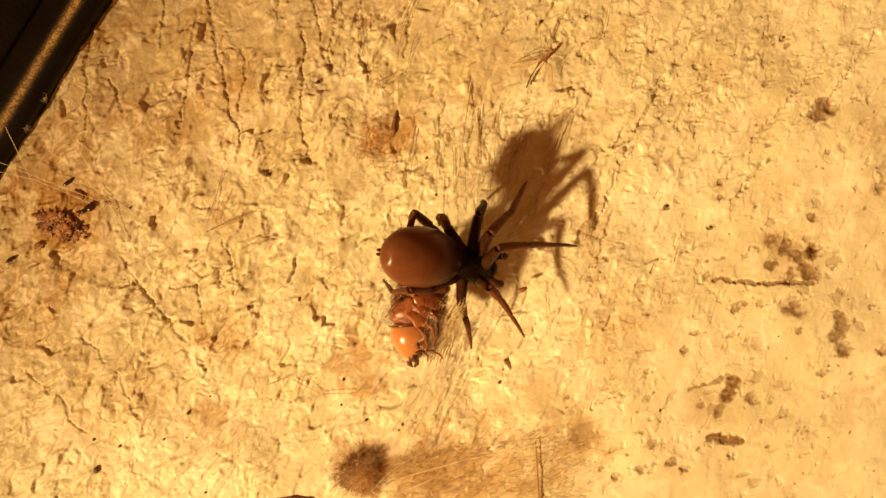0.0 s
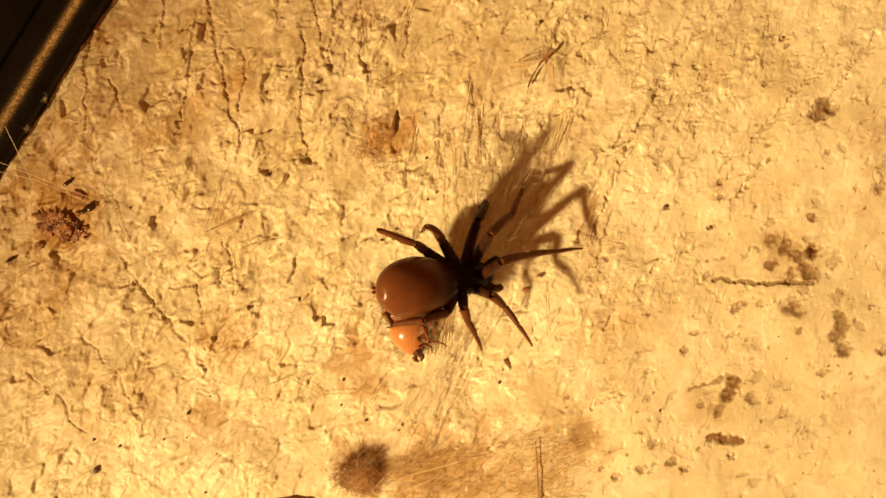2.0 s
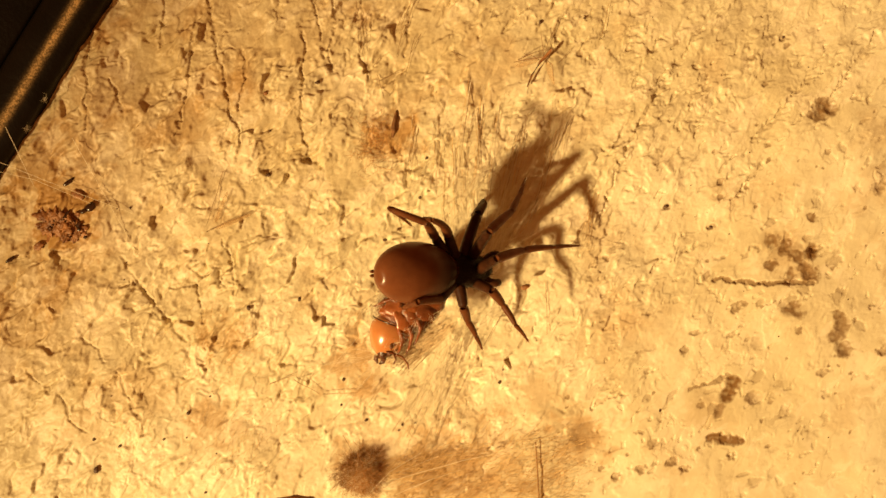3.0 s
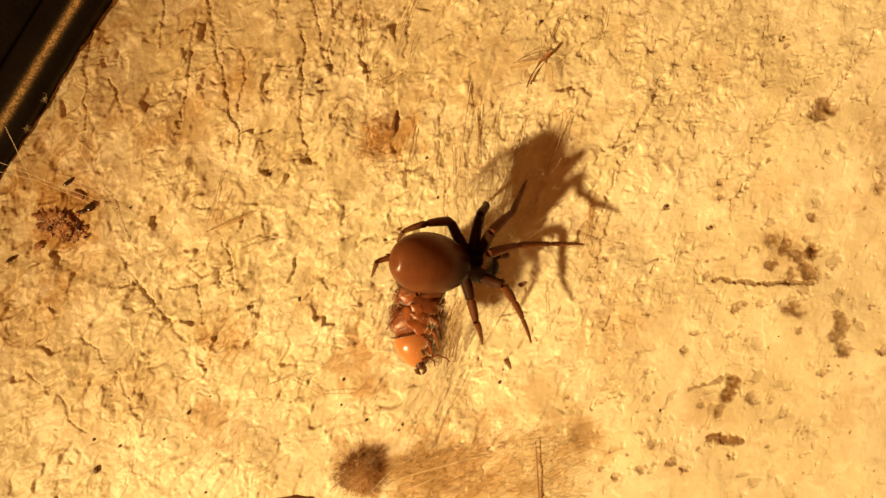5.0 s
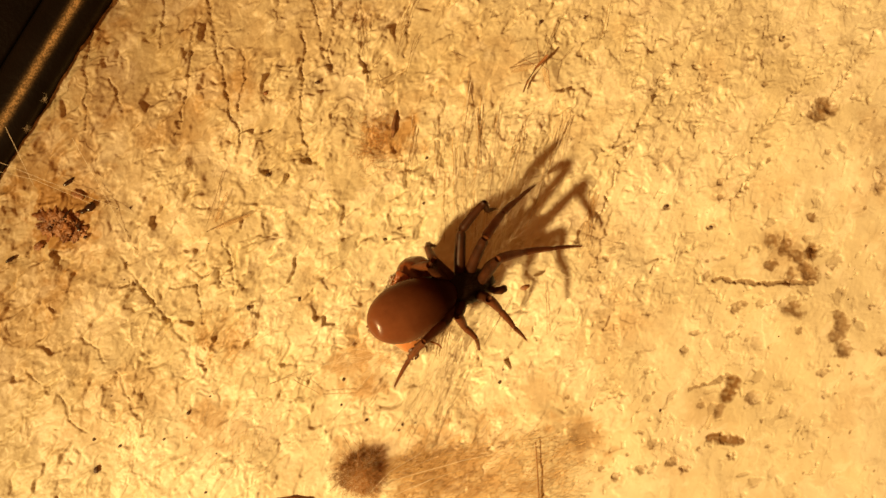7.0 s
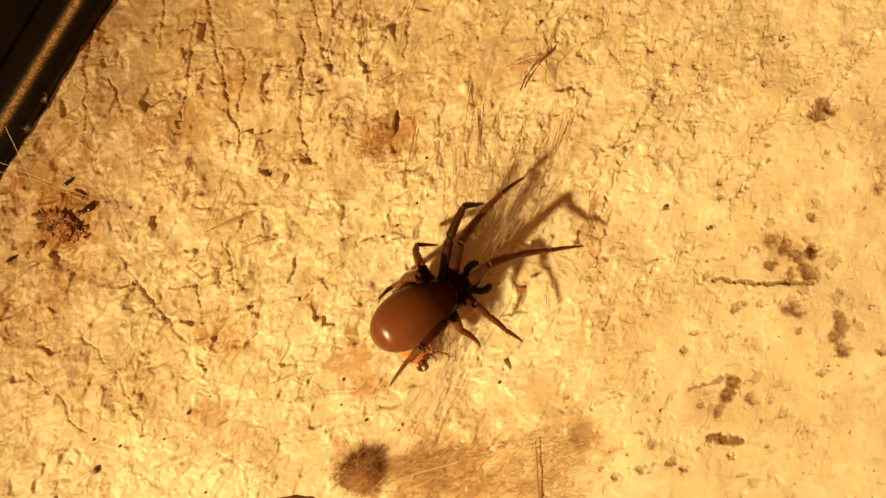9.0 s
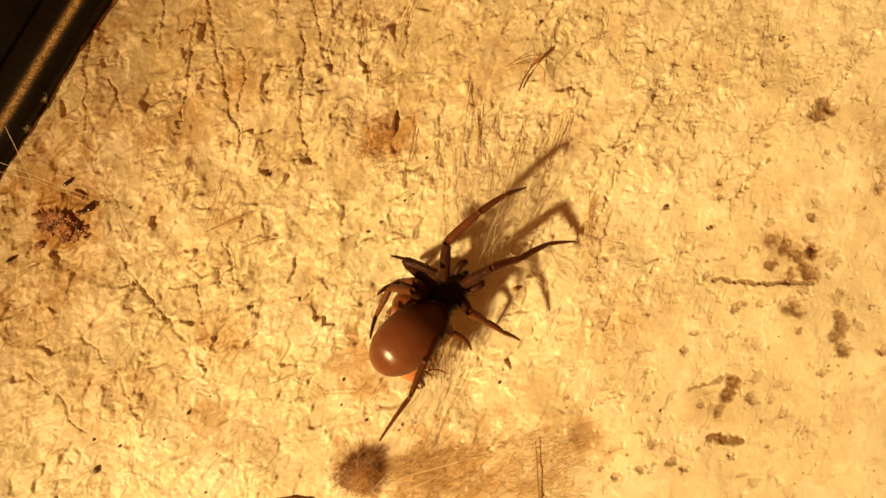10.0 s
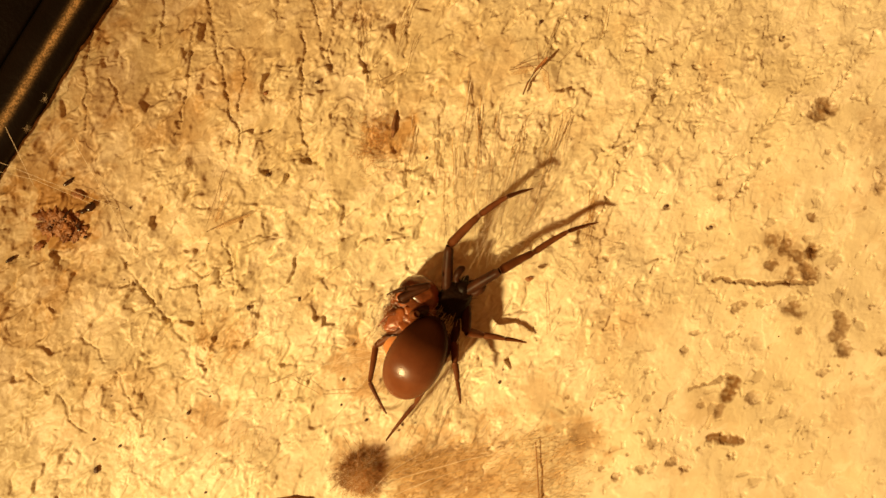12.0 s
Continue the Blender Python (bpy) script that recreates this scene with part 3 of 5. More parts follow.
# ---- the prey ----
def build_prey():
    MM = 0.00125
    root = new("ant")
    tagged(root, "large orange-headed ant on its side, caught and wrapped in silk", "ant")
    for k, (x, y, rx, ry, rz) in enumerate(((-2.1, 0.3, 1.2, 1.5, 1.15), (-1.2, 0.3, 1.2, 1.8, 1.25), (-0.35, 0.25, 1.1, 1.78, 1.25), (0.4, 0.2, 0.85, 1.5, 1.1))):
        plate = part("segment", moved(egg(rx * MM, ry * MM, rz * MM, -0.08, 18, 30, 0.09, k + 2.0), pose(x * MM, y * MM, 0.03 * k * MM, 0, 0, 6 * k - 8)), RED_SHELL, root)
        ring = [Vector((x + 0.55 * rx, y + 0.86 * ry * math.cos(w), 0.86 * rz * math.sin(w))) * MM for w in np.linspace(0.1, math.pi - 0.1, 14)]
        part("ridge", tube(ring, 0.05 * MM, 5), BLACK_SHELL, plate)
    for x, y, turn in ((-0.5, 0.6, 35), (0.1, -0.45, -20), (-1.3, -0.3, 60), (0.3, 0.8, 70)):
        part("side_plate", moved(egg(0.95 * MM, 0.5 * MM, 0.13 * MM, 0.15, 12, 16, 0.3, x), pose(x * MM, y * MM, 1.12 * MM, -18 * y, 8, turn)), PLATE_SHELL, root)
    bent = pose(0.55 * MM, 0.1 * MM, 0.1 * MM, 0, 0, 30)
    skull = part("head", moved(egg(1.4 * MM, 1.24 * MM, 1.08 * MM, 0.24, 24, 32, 0.02, 9.0), bent @ pose(1.3 * MM, 0, 0)), ORANGE_SHELL, root, "glossy orange head, tapered to the jaws")
    collar = [bent @ (Vector((0.42, 1.3 * math.cos(w), 1.14 * math.sin(w))) * MM) for w in np.linspace(0, math.pi, 18)]
    part("neck_rim", tube(collar, 0.045 * MM, 6), BLACK_SHELL, skull, "dark rim of the head")
    for y, z in ((0.5, 0.97), (-0.5, -0.9)):
        part("eye", moved(egg(0.20 * MM, 0.13 * MM, 0.10 * MM, 0, 10, 12), bent @ pose(1.75 * MM, y * MM, z * MM, 50 if y < 0 else -25, 0, 10)), MOUTH_SHELL, skull, "small dark oval eye")
    face = part("mouthparts", joined(moved(egg(0.5 * MM, 0.46 * MM, 0.44 * MM, 0.2, 16, 20, 0.14, 4.0), bent @ pose(2.38 * MM, 0.12 * MM, 0.12 * MM)),
                                     moved(egg(0.42 * MM, 0.26 * MM, 0.2 * MM, 0, 10, 12, 0.2, 2.0), bent @ pose(2.1 * MM, 0.42 * MM, 0.42 * MM, 0, 0, 25))), MOUTH_SHELL, root, "dark brown mouthparts")
    for s in (-1, 1):
        jaw = [Vector((2.75, 0.05 + 0.24 * s, 0.12)), Vector((3.0, 0.05 + 0.24 * s, 0.12)), Vector((3.2, 0.06 + 0.05 * s, 0.1))]
        part("mandible", tube([bent @ (q * MM) for q in jaw], [0.2 * MM, 0.16 * MM, 0.05 * MM], 8), MOUTH_SHELL, face)
        part("feeler", tube([bent @ (Vector(q) * MM) for q in ((2.2, 0.5 + 0.2 * s, 0.6), (2.15, 1.05 + 0.3 * s, 0.8), (2.5, 1.45 + 0.4 * s, 0.6), (2.8, 1.5 + 0.5 * s, 0.4))], [0.08 * MM, 0.06 * MM, 0.055 * MM, 0.045 * MM], 6), RED_SHELL, face)
    for x, y, reach, up in ((0.7, 0.7, 1.5, 1.0), (0.1, 0.8, 1.7, 0.9), (-0.6, 0.9, 1.5, 0.8), (-0.3, -0.6, -0.7, 1.1)):
        pts = [Vector(q) * MM for q in ((x, y, up), (x + 0.25, y + 0.55 * reach, up + 0.35), (x + 0.9, y + 0.8 * reach, up - 0.1), (x + 1.4, y + 0.95 * reach, up - 0.5))]
        part("leg", tube(pts, [r * MM for r in (0.17, 0.14, 0.09, 0.04)], 8), RED_SHELL, root)
    rng = random.Random(4)
    wraps, veil = [], []
    for k in range(340):
        a = Vector((rng.uniform(-1.6, 1.4), rng.choice((-1, 1)) * rng.uniform(0.9, 1.6), rng.uniform(0.2, 1.1)))
        b = a + Vector((rng.gauss(0.3, 0.5), rng.gauss(0.25, 0.45), rng.gauss(0, 0.4)))
        c = (a + b) / 2 + Vector((rng.gauss(0, 0.25), rng.gauss(0, 0.2), rng.gauss(0, 0.25)))
        wraps.append(tube([p * MM for p in (a, c, b)], 0.009 * MM, 3))
    for k in range(420):
        a = Vector((rng.uniform(-2.2, 0.6), rng.uniform(1.2, 3.2), rng.uniform(-0.4, 0.8)))
        b = Vector((rng.uniform(0.6, 2.8), max(1.0, a.y - rng.uniform(-0.5, 1.1)), rng.uniform(-0.8, 0.3)))
        c = (a + b) / 2 + Vector((rng.gauss(0, 0.2), rng.gauss(0, 0.2), rng.gauss(0, 0.2)))
        veil.append(tube([p * MM for p in (a, (a + c) / 2 + Vector((rng.gauss(0, 0.08), rng.gauss(0, 0.08), 0)), c, b)], rng.uniform(0.008, 0.017) * MM, 3))
    part("silk_wrap", joined(*wraps), SILK, root, "pale silk threads wound round the ant")
    part("silk_veil", joined(*veil), VEIL, root, "tan veil of silk drawn out beside the ant")
    return root


PREY = build_prey()


# ---- silk, fluff and remains ----
RNG = random.Random(11)


def strand(points, r, sag=0.0, wobble=0.0, n=7, sides=3):
    """A thread through points; it sags and wavers a little."""
    pts = []
    for a, b in zip(points, points[1:]):
        for k in range(n):
            q = k / n
            p = a.lerp(b, q)
            pts.append(p + Vector((RNG.gauss(0, wobble), RNG.gauss(0, wobble), RNG.gauss(0, wobble) - sag * math.sin(math.pi * q))) * MM)
    pts.append(points[-1])
    return tube(pts, [r * MM * (1 - 0.35 * k / len(pts)) for k in range(len(pts))], sides)


def stuff(name, strands, mat, label, category):
    return tagged(part(name, joined(*strands), mat), label, category, kind="stuff")


def web_curtain():
    pale, dusty, brown = [], [], []
    for k in range(46):
        foot = lying(RNG.uniform(720, 1010), RNG.uniform(150, 330), 0.02)
        top = spot(RNG.gauss(850, 40), RNG.gauss(430, 28), RNG.uniform(2.0, 4.2))
        pale.append(strand((foot, top), 0.010, 0.1, 0.03))
    for k in range(46):
        u, v = RNG.uniform(840, 985), RNG.uniform(250, 420)
        a = lying(u, v, RNG.uniform(0.1, 1.4))
        b = spot(u - RNG.uniform(20, 70), v + RNG.uniform(50, 130), RNG.uniform(1.0, 3.4))
        (pale if k % 3 else dusty).append(strand((a, b), RNG.uniform(0.010, 0.022), 0.1, 0.05))
    for k in range(26):
        u, v = RNG.gauss(945, 22), RNG.gauss(325, 12)
        a = spot(u, v, RNG.uniform(2.4, 3.6))
        b = spot(u + RNG.gauss(0, 14), v + RNG.gauss(0, 12), RNG.uniform(2.4, 3.6))
        pale.append(strand((a, b), 0.010, 0, 0.05, 4))
    for k in range(44):
        a = spot(RNG.gauss(872, 18), RNG.gauss(430, 26), RNG.uniform(3.5, 5.2))
        b = spot(RNG.uniform(890, 1010), RNG.uniform(240, 400), RNG.uniform(0.9, 2.4))
        pale.append(strand((a, b), RNG.uniform(0.008, 0.016), 0.0, 0.03))
    for k in range(9):
        a = spot(RNG.gauss(866, 10), RNG.gauss(462, 8), RNG.uniform(3.4, 4.6))
        b = lying(RNG.uniform(880, 1010), RNG.uniform(235, 400), 0.2)
        pale.append(strand((a, b), RNG.uniform(0.014, 0.026), 0.0, 0.03))
    for k in range(26):
        u, v = RNG.uniform(735, 1010), RNG.uniform(150, 290)
        a, b = lying(u, v, RNG.uniform(0.2, 0.7)), lying(u - RNG.uniform(0, 26), v + RNG.uniform(40, 120), RNG.uniform(0.1, 0.5))
        dusty.append(strand((a, b), RNG.uniform(0.010, 0.022), 0, 0.03))
    for k in range(24):
        a = spot(RNG.gauss(880, 14), RNG.gauss(455, 16), 3.0)
        b = lying(RNG.uniform(900, 1060), RNG.uniform(430, 560), 0.05)
        pale.append(strand((a, b), 0.013, 0.1, 0.03))
    for k, (u0, v0, u1, v1) in enumerate(((850, 180, 835, 420), (841, 200, 850, 300), (735, 215, 722, 300), (770, 230, 765, 330), (815, 230, 822, 380), (800, 250, 805, 400), (935, 210, 905, 330),
                                          (1000, 215, 955, 330), (985, 240, 930, 400), (1010, 200, 985, 262), (915, 250, 870, 420), (880, 200, 855, 400), (790, 300, 780, 430), (830, 150, 800, 330))):
        for d in (-4, 0, 3):
            a, b = lying(u0 + d, v0 + RNG.uniform(-14, 14), 0.12), lying(u1 + d * RNG.uniform(0.4, 1.6), v1 + RNG.uniform(-14, 14), RNG.uniform(0.3, 1.2))
            (dusty if d == 0 else pale).append(strand((a, b), RNG.uniform(0.016, 0.030), 0, 0.02))
            # Brown strands laid beside the pale ones stand in for the threads' shadows.
            brown.append(strand((a + Vector((0.00010, 0, 0.00002)), b + Vector((0.00012, 0.0004, 0))), 0.022, 0, 0.025)) if d == 3 else None
    stuff("thread_shadows", brown, STRAW, "brown strands beside the web threads, standing in for their shadows on the wall", "cobweb")
    stuff("web_threads", pale, SILK, "pale silk threads of a tangled web, fastened to the wall", "cobweb")
    stuff("dusty_web_threads", dusty, DUSTY_SILK, "dusty brown silk threads of a tangled web", "cobweb")


def lower_web():
    pale = []
    for k in range(36):
        a = spot(RNG.gauss(795, 14), RNG.gauss(600, 18), RNG.uniform(0.8, 3.2))
        b = lying(RNG.gauss(748, 30), RNG.uniform(700, 800), 0.03)
        pale.append(strand((a, b), RNG.uniform(0.012, 0.022), 0.0, 0.04))
    for k in range(26):
        a = spot(RNG.gauss(700, 24), RNG.gauss(610, 24), RNG.uniform(0.6, 2.0))
        b = lying(RNG.uniform(520, 680), RNG.uniform(600, 760), 0.03)
        pale.append(strand((a, b), 0.012, 0.0, 0.04))
    stuff("hanging_web_threads", pale, SILK, "pale silk threads running down the wall to the fluff", "cobweb")


def long_threads():
    for points in (((-20, 280, 2.4), (120, 335, 0.7), (235, 378, 0.0)), ((10, 225, 3.0), (60, 330, 0.8)), ((128, 245, 0.4), (185, 345, 0.3), (245, 452, 0.0)),
                   ((-20, 300, 2.0), (60, 318, 1.2), (165, 362, 0.2)), ((1005, 438, 1.2), (1100, 434, 0.1))):
        pts = [spot(u, v, h + ground(u, v) + 0.05) for u, v, h in points]
        tagged(part("silk_thread", strand(pts, 0.028, 0, 0.01), SILK), "single pale silk thread stretched across the wall", "cobweb", "long threads")


def fluff():
    ball, mat = [], []
    for k in range(1700):
        w, q = RNG.uniform(0, 6.3), math.sqrt(RNG.random())
        far = 46 * (0.85 + 0.55 * noise.noise(Vector((2 * math.cos(w), 2 * math.sin(w), 4.2))))
        u, v = 640 + far * q * math.cos(w), 836 + 0.92 * far * q * math.sin(w)
        base = lying(u, v, RNG.uniform(0, 1.6) * (1 - q * q))
        lean = Vector((math.cos(w) * q * 0.5 + RNG.gauss(0, 0.4), RNG.gauss(-0.3, 0.4), -math.sin(w) * q * 0.5 + RNG.gauss(0, 0.4))) * MM
        ball.append(strand((base, base + lean * 0.5 + Vector((RNG.gauss(0, 0.1), 0, RNG.gauss(0, 0.1))) * MM, base + lean), 0.010, 0, 0.05, 2))
    for k in range(900):
        u, v = 680 + 320 * RNG.random() ** 1.4, RNG.uniform(775, 900)
        v = max(v, 845 - 0.25 * (u - 640) + RNG.gauss(0, 10))
        a = lying(u, v, RNG.uniform(0.0, 1.3))
        w = radians(RNG.gauss(18, 24))
        size = RNG.uniform(0.8, 3.4) * MM
        b = a + Vector((math.cos(w), RNG.gauss(0, 0.12), math.sin(w))) * size
        mat.append(strand((a, b), RNG.uniform(0.008, 0.016), 0.03, 0.018, 4))
    stuff("fluff_tuft", ball, FLUFF, "dense dark brown tuft of fluff on the wall", "fluff")
    stuff("matted_web", mat, DUSTY_SILK, "matted tan web fibres spread over the wall", "cobweb")
    for points in (((690, 852, 1.2), (820, 815, 1.4), (952, 788, 0.8)), ((690, 880, 1.0), (760, 850, 1.2), (815, 832, 0.9)), ((745, 802, 0.7), (690, 835, 1.2), (655, 872, 0.8)),
                   ((775, 808, 0.5), (700, 838, 1.0))):
        pts = [spot(u, v, h + ground(u, v)) for u, v, h in points]
        tagged(part("silk_thread", strand(pts, 0.035, 0, 0.01), SILK), "thicker pale silk cord over the matted web", "cobweb", "silk cords")


def tufts():
    orange = []
    for k in range(130):
        u, v = RNG.gauss(664, 20), RNG.gauss(250, 26)
        a = lying(u, v, RNG.uniform(0, 0.5))
        w = RNG.uniform(0, 6.3)
        b = a + Vector((math.cos(w), RNG.uniform(-0.5, 0.1), math.sin(w))) * RNG.uniform(0.4, 1.4) * MM
        orange.append(strand((a, b), 0.014, 0.05, 0.05, 3))
    stuff("orange_tuft", orange, ORANGE_FLUFF, "thin orange-brown fluff stuck to the wall", "fluff")
    pod = part("cocoon", moved(egg(1.2 * MM, 0.34 * MM, 0.22 * MM, 0.12, 16, 18, 0.35, 1.0), Matrix.Translation(lying(698, 222, 0.05)) @ pose(0, 0, 0, 0, -82, 0)), COCOON)
    tagged(pod, "dark brown dried cocoon stuck on the wall", "cocoon")
    sheath = []
    for k in range(22):
        a = lying(RNG.gauss(1052, 7), RNG.gauss(352, 10), RNG.uniform(0.03, 0.2))
        b = lying(RNG.gauss(1036, 6), RNG.gauss(412, 14), RNG.uniform(0.03, 0.25))
        sheath.append(strand((a, b), 0.013, 0, 0.05, 4))
    stuff("silk_sheath", sheath, DUSTY_SILK, "tan silk sheath on the wall where the spider holds on", "cobweb")
    scraps = []
    for k in range(260):
        u, v = RNG.gauss(410, 50), RNG.gauss(790 if k % 2 else 610, 34)
        a = lying(u, v, 0.05)
        w = radians(RNG.gauss(55, 30))
        scraps.append(strand((a, a + Vector((math.cos(w), -0.05, math.sin(w))) * RNG.uniform(0.4, 1.6) * MM), 0.010, 0.0, 0.03, 3))
    stuff("fine_fibres", scraps, DUSTY_SILK, "fine tan web fibres clinging to the wall", "cobweb")


def stalks():
    """Dry hairs and stalks caught in the web on the upper wall."""
    for k in range(16):
        side = k % 2
        u = RNG.gauss(643, 6) if side else RNG.gauss(722, 10)
        v = RNG.uniform(-5, 70)
        size = RNG.uniform(25, 70)
        a, b = lying(u + (8 if not side else 1), v, 0.5), lying(u - (10 if not side else 0) + RNG.gauss(0, 4), v + size, 0.12)
        tagged(part("dry_hair", strand((a, b), 0.022, 0, 0.02, 4), STRAW), "thin dry brown hair caught on the wall", "hair", "dry hairs")
    for u0, v0, u1, v1 in ((668, 134, 680, 174), (672, 143, 718, 122), (660, 118, 672, 102), (690, 170, 716, 120), (395, 303, 366, 398), (366, 410, 440, 378),
                           (800, 92, 816, 106), (845, 200, 848, 290), (735, 220, 722, 290), (905, 270, 935, 200), (985, 40, 962, 100), (990, 110, 1012, 85),
                           (608, 772, 624, 800), (903, 530, 856, 612), (966, 500, 968, 592), (822, 280, 834, 215), (478, 680, 520, 664), (520, 672, 566, 698), (572, 698, 634, 695), (1064, 70, 1078, 5)):
        a, b = lying(u0, v0, 0.25), lying(u1, v1, 0.35)
        tagged(part("dry_hair", strand((a, b), 0.026, 0, 0.03, 5), STRAW), "thin dry brown hair caught on the wall", "hair", "dry hairs")
    a, b = lying(955, 900, 0.25), lying(948, 782, 0.45)
    tagged(part("straw", strand((a, b), 0.075, 0, 0.01, 6, 6), STRAW), "short dry straw standing in the matted web", "straw")


def chip(name, u, v, size, mat, label, category, group="", flat=0.6, turn=0.0, long=1.0, lift=0.0):
    r = size * 0.05 * MM
    shape = egg(0.48 * r * long, 0.48 * r, 0.48 * r * flat, 0.1, 10, 12, 0.32, u * 0.37)
    m = facing(u, v, ground(u, v) + lift + 0.25 * size * 0.05, turn)
    ob = part(name, shape, mat, None)
    ob.matrix_world = m
    return tagged(ob, label, category, group)


def specks():
    for u, v, r in ((170, 832, 9), (562, 146, 7), (957, 39, 6), (1388, 66, 6), (290, 778, 4), (212, 790, 5), (333, 731, 6), (166, 778, 5), (608, 672, 5), (604, 717, 4),
                    (648, 744, 5), (712, 752, 4), (884, 677, 5), (231, 368, 4), (478, 232, 4), (1180, 365, 6), (1260, 402, 7), (1168, 727, 4), (530, 530, 6), (755, 280, 5),
                    (475, 310, 7), (440, 545, 7), (1035, 32, 4), (364, 872, 4), (330, 775, 2.5), (372, 702, 3), (383, 803, 2.5), (706, 762, 3), (735, 749, 3), (890, 655, 2.5)):
        chip("dirt_speck", u, v, r, GRIT, "small dark speck of dirt on the wall", "dirt", "dirt specks", 0.6, u % 90, 1.3)
    for k in range(40):
        u, v = RNG.uniform(150, 1568), RNG.uniform(0, 882)
        chip("dirt_speck", u, v, RNG.uniform(1.0, 2.2), GRIT, "tiny dark speck of dirt on the wall", "dirt", "dirt specks", 0.6, u % 90, 1.3)


def remains():
    """Dry husks of old prey on the wall; gives back the bits that hang loose in the web."""
    bits = []
    for u, v, long in ((683, 425, 1.8), (770, 348, 1.2)):
        bits.append(chip("silk_speck", u, v, 5, GRIT, "tiny dark speck hanging in the silk", "dirt", "silk specks", 0.6, 10, long, 0.8))
    heap, shards = [], []
    for k in range(90):
        w, q = RNG.uniform(0, 6.3), math.sqrt(RNG.random())
        u, v = 108 + 34 * q * math.cos(w) + 14 * q * math.sin(w), 398 + 22 * q * math.sin(w)
        r = RNG.uniform(5.0, 13.0) * 0.05 * MM
        bit = egg(1.0 * r, 0.7 * r, 0.10 * r, 0.1, 10, 14, 1.1, k * 1.7)
        (shards if k % 14 == 0 else heap).append(moved(bit, facing(u, v, ground(u, v) + RNG.uniform(0.05, 0.5) * (1 - q * q) * 0.6 + 0.04, RNG.uniform(0, 180), RNG.uniform(-20, 20))))
    tagged(part("insect_remains", joined(*heap), HUSK), "crumbled heap of red-brown insect remains on the wall", "husk", kind="stuff")
    tagged(part("insect_shards", joined(*shards), BLACK_SHELL), "dark shards among the red-brown insect remains", "husk", kind="stuff")
    for u, v, r, long, turn in ((150, 405, 11, 1.3, 20), (68, 436, 14, 1.4, 30), (138, 345, 16, 1.6, -25)):
        chip("husk", u, v, r, HUSK, "dull red-brown husk of an old insect on the wall", "husk", "insect husks", 0.22, turn, long)
    for u, v, r, long, turn in ((160, 366, 15, 1.4, 40), (148, 374, 9, 1.6, 20), (151, 420, 6, 1.2, 30), (122, 322, 8, 3.0, 38), (18, 460, 7, 2.8, 30)):
        chip("husk", u, v, r, BLACK_SHELL, "black husk of an old insect on the wall", "husk", "insect husks", 0.4, turn, long)
    bits.append(chip("husk", 930, 512, 9, HUSK, "small red-brown insect husk hanging in the web", "husk", "insect husks", 0.7, 20, 2.0, 0.9))
    chip("husk", 520, 886, 14, HUSK, "dark brown curled husk at the foot of the wall", "husk", "insect husks", 0.6, 2, 5.0)
    chip("husk", 470, 165, 7, HUSK, "small red-brown insect husk on the wall", "husk", "insect husks", 0.6, 30, 1.2)
    gnat = new("dead_gnat")
    gnat.matrix_world = facing(960, 115, ground(960, 115) + 0.55, 0)
    tagged(gnat, "dead gnat with clear wings hanging from a thread", "insect")

    def line(*uvh):
        return [Vector(((u - 960) * 0.05, (115 - v) * 0.05, h)) * MM for u, v, h in uvh]
    part("body", tube(line((974, 94, 0.2), (966, 104, 0.3), (954, 116, 0.2), (940, 138, 0.0), (932, 158, -0.1)), [q * MM for q in (0.09, 0.15, 0.11, 0.09, 0.06)], 8), HUSK, gnat)
    for pts in (((958, 108, 0.2), (930, 112, 0.4), (908, 116, 0.1)), ((962, 110, 0.2), (975, 122, 0.4), (978, 148, 0.0)), ((955, 114, 0.2), (935, 104, 0.5), (915, 112, 0.1)), ((960, 108, 0.2), (958, 90, 0.3), (956, 66, 0.0))):
        part("leg", tube(line(*pts), 0.028 * MM, 4), HUSK, gnat)
    for u, v, turn in ((972, 136, -72), (930, 118, 195)):
        w = moved(egg(1.05 * MM, 0.24 * MM, 0.015 * MM, 0.2, 10, 14), Matrix.Translation(line((u, v, 0.15))[0]) @ pose(0, 0, 0, 8, 0, turn))
        part("wing", w, WING, gnat)
    for u, v, turn, size in ((414, 392, 22, 1.7), (392, 366, 68, 1.5)):
        w = part("insect_wing", moved(egg(size * MM, 0.12 * size * MM, 0.02 * MM, 0.2, 12, 16), pose(0, 0, 0, 10, 0, 0)), WING)
        w.matrix_world = facing(u, v, ground(u, v) + 0.35, turn)
        tagged(w, "torn clear insect wing lying on the wall", "wing", "insect wings")
    bits.append(gnat)
    for u, v in ((80, 176), (48, 228)):
        ball = [strand((spot(u + RNG.gauss(0, 4), v + RNG.gauss(0, 5), 1.75), spot(u + RNG.gauss(0, 4), v + RNG.gauss(0, 5), 1.7)), 0.009, 0, 0.03, 3) for _ in range(14)]
        tagged(part("lint", joined(*ball), SILK), "scrap of pale lint on the black frame", "lint", "lint scraps")
    return bits


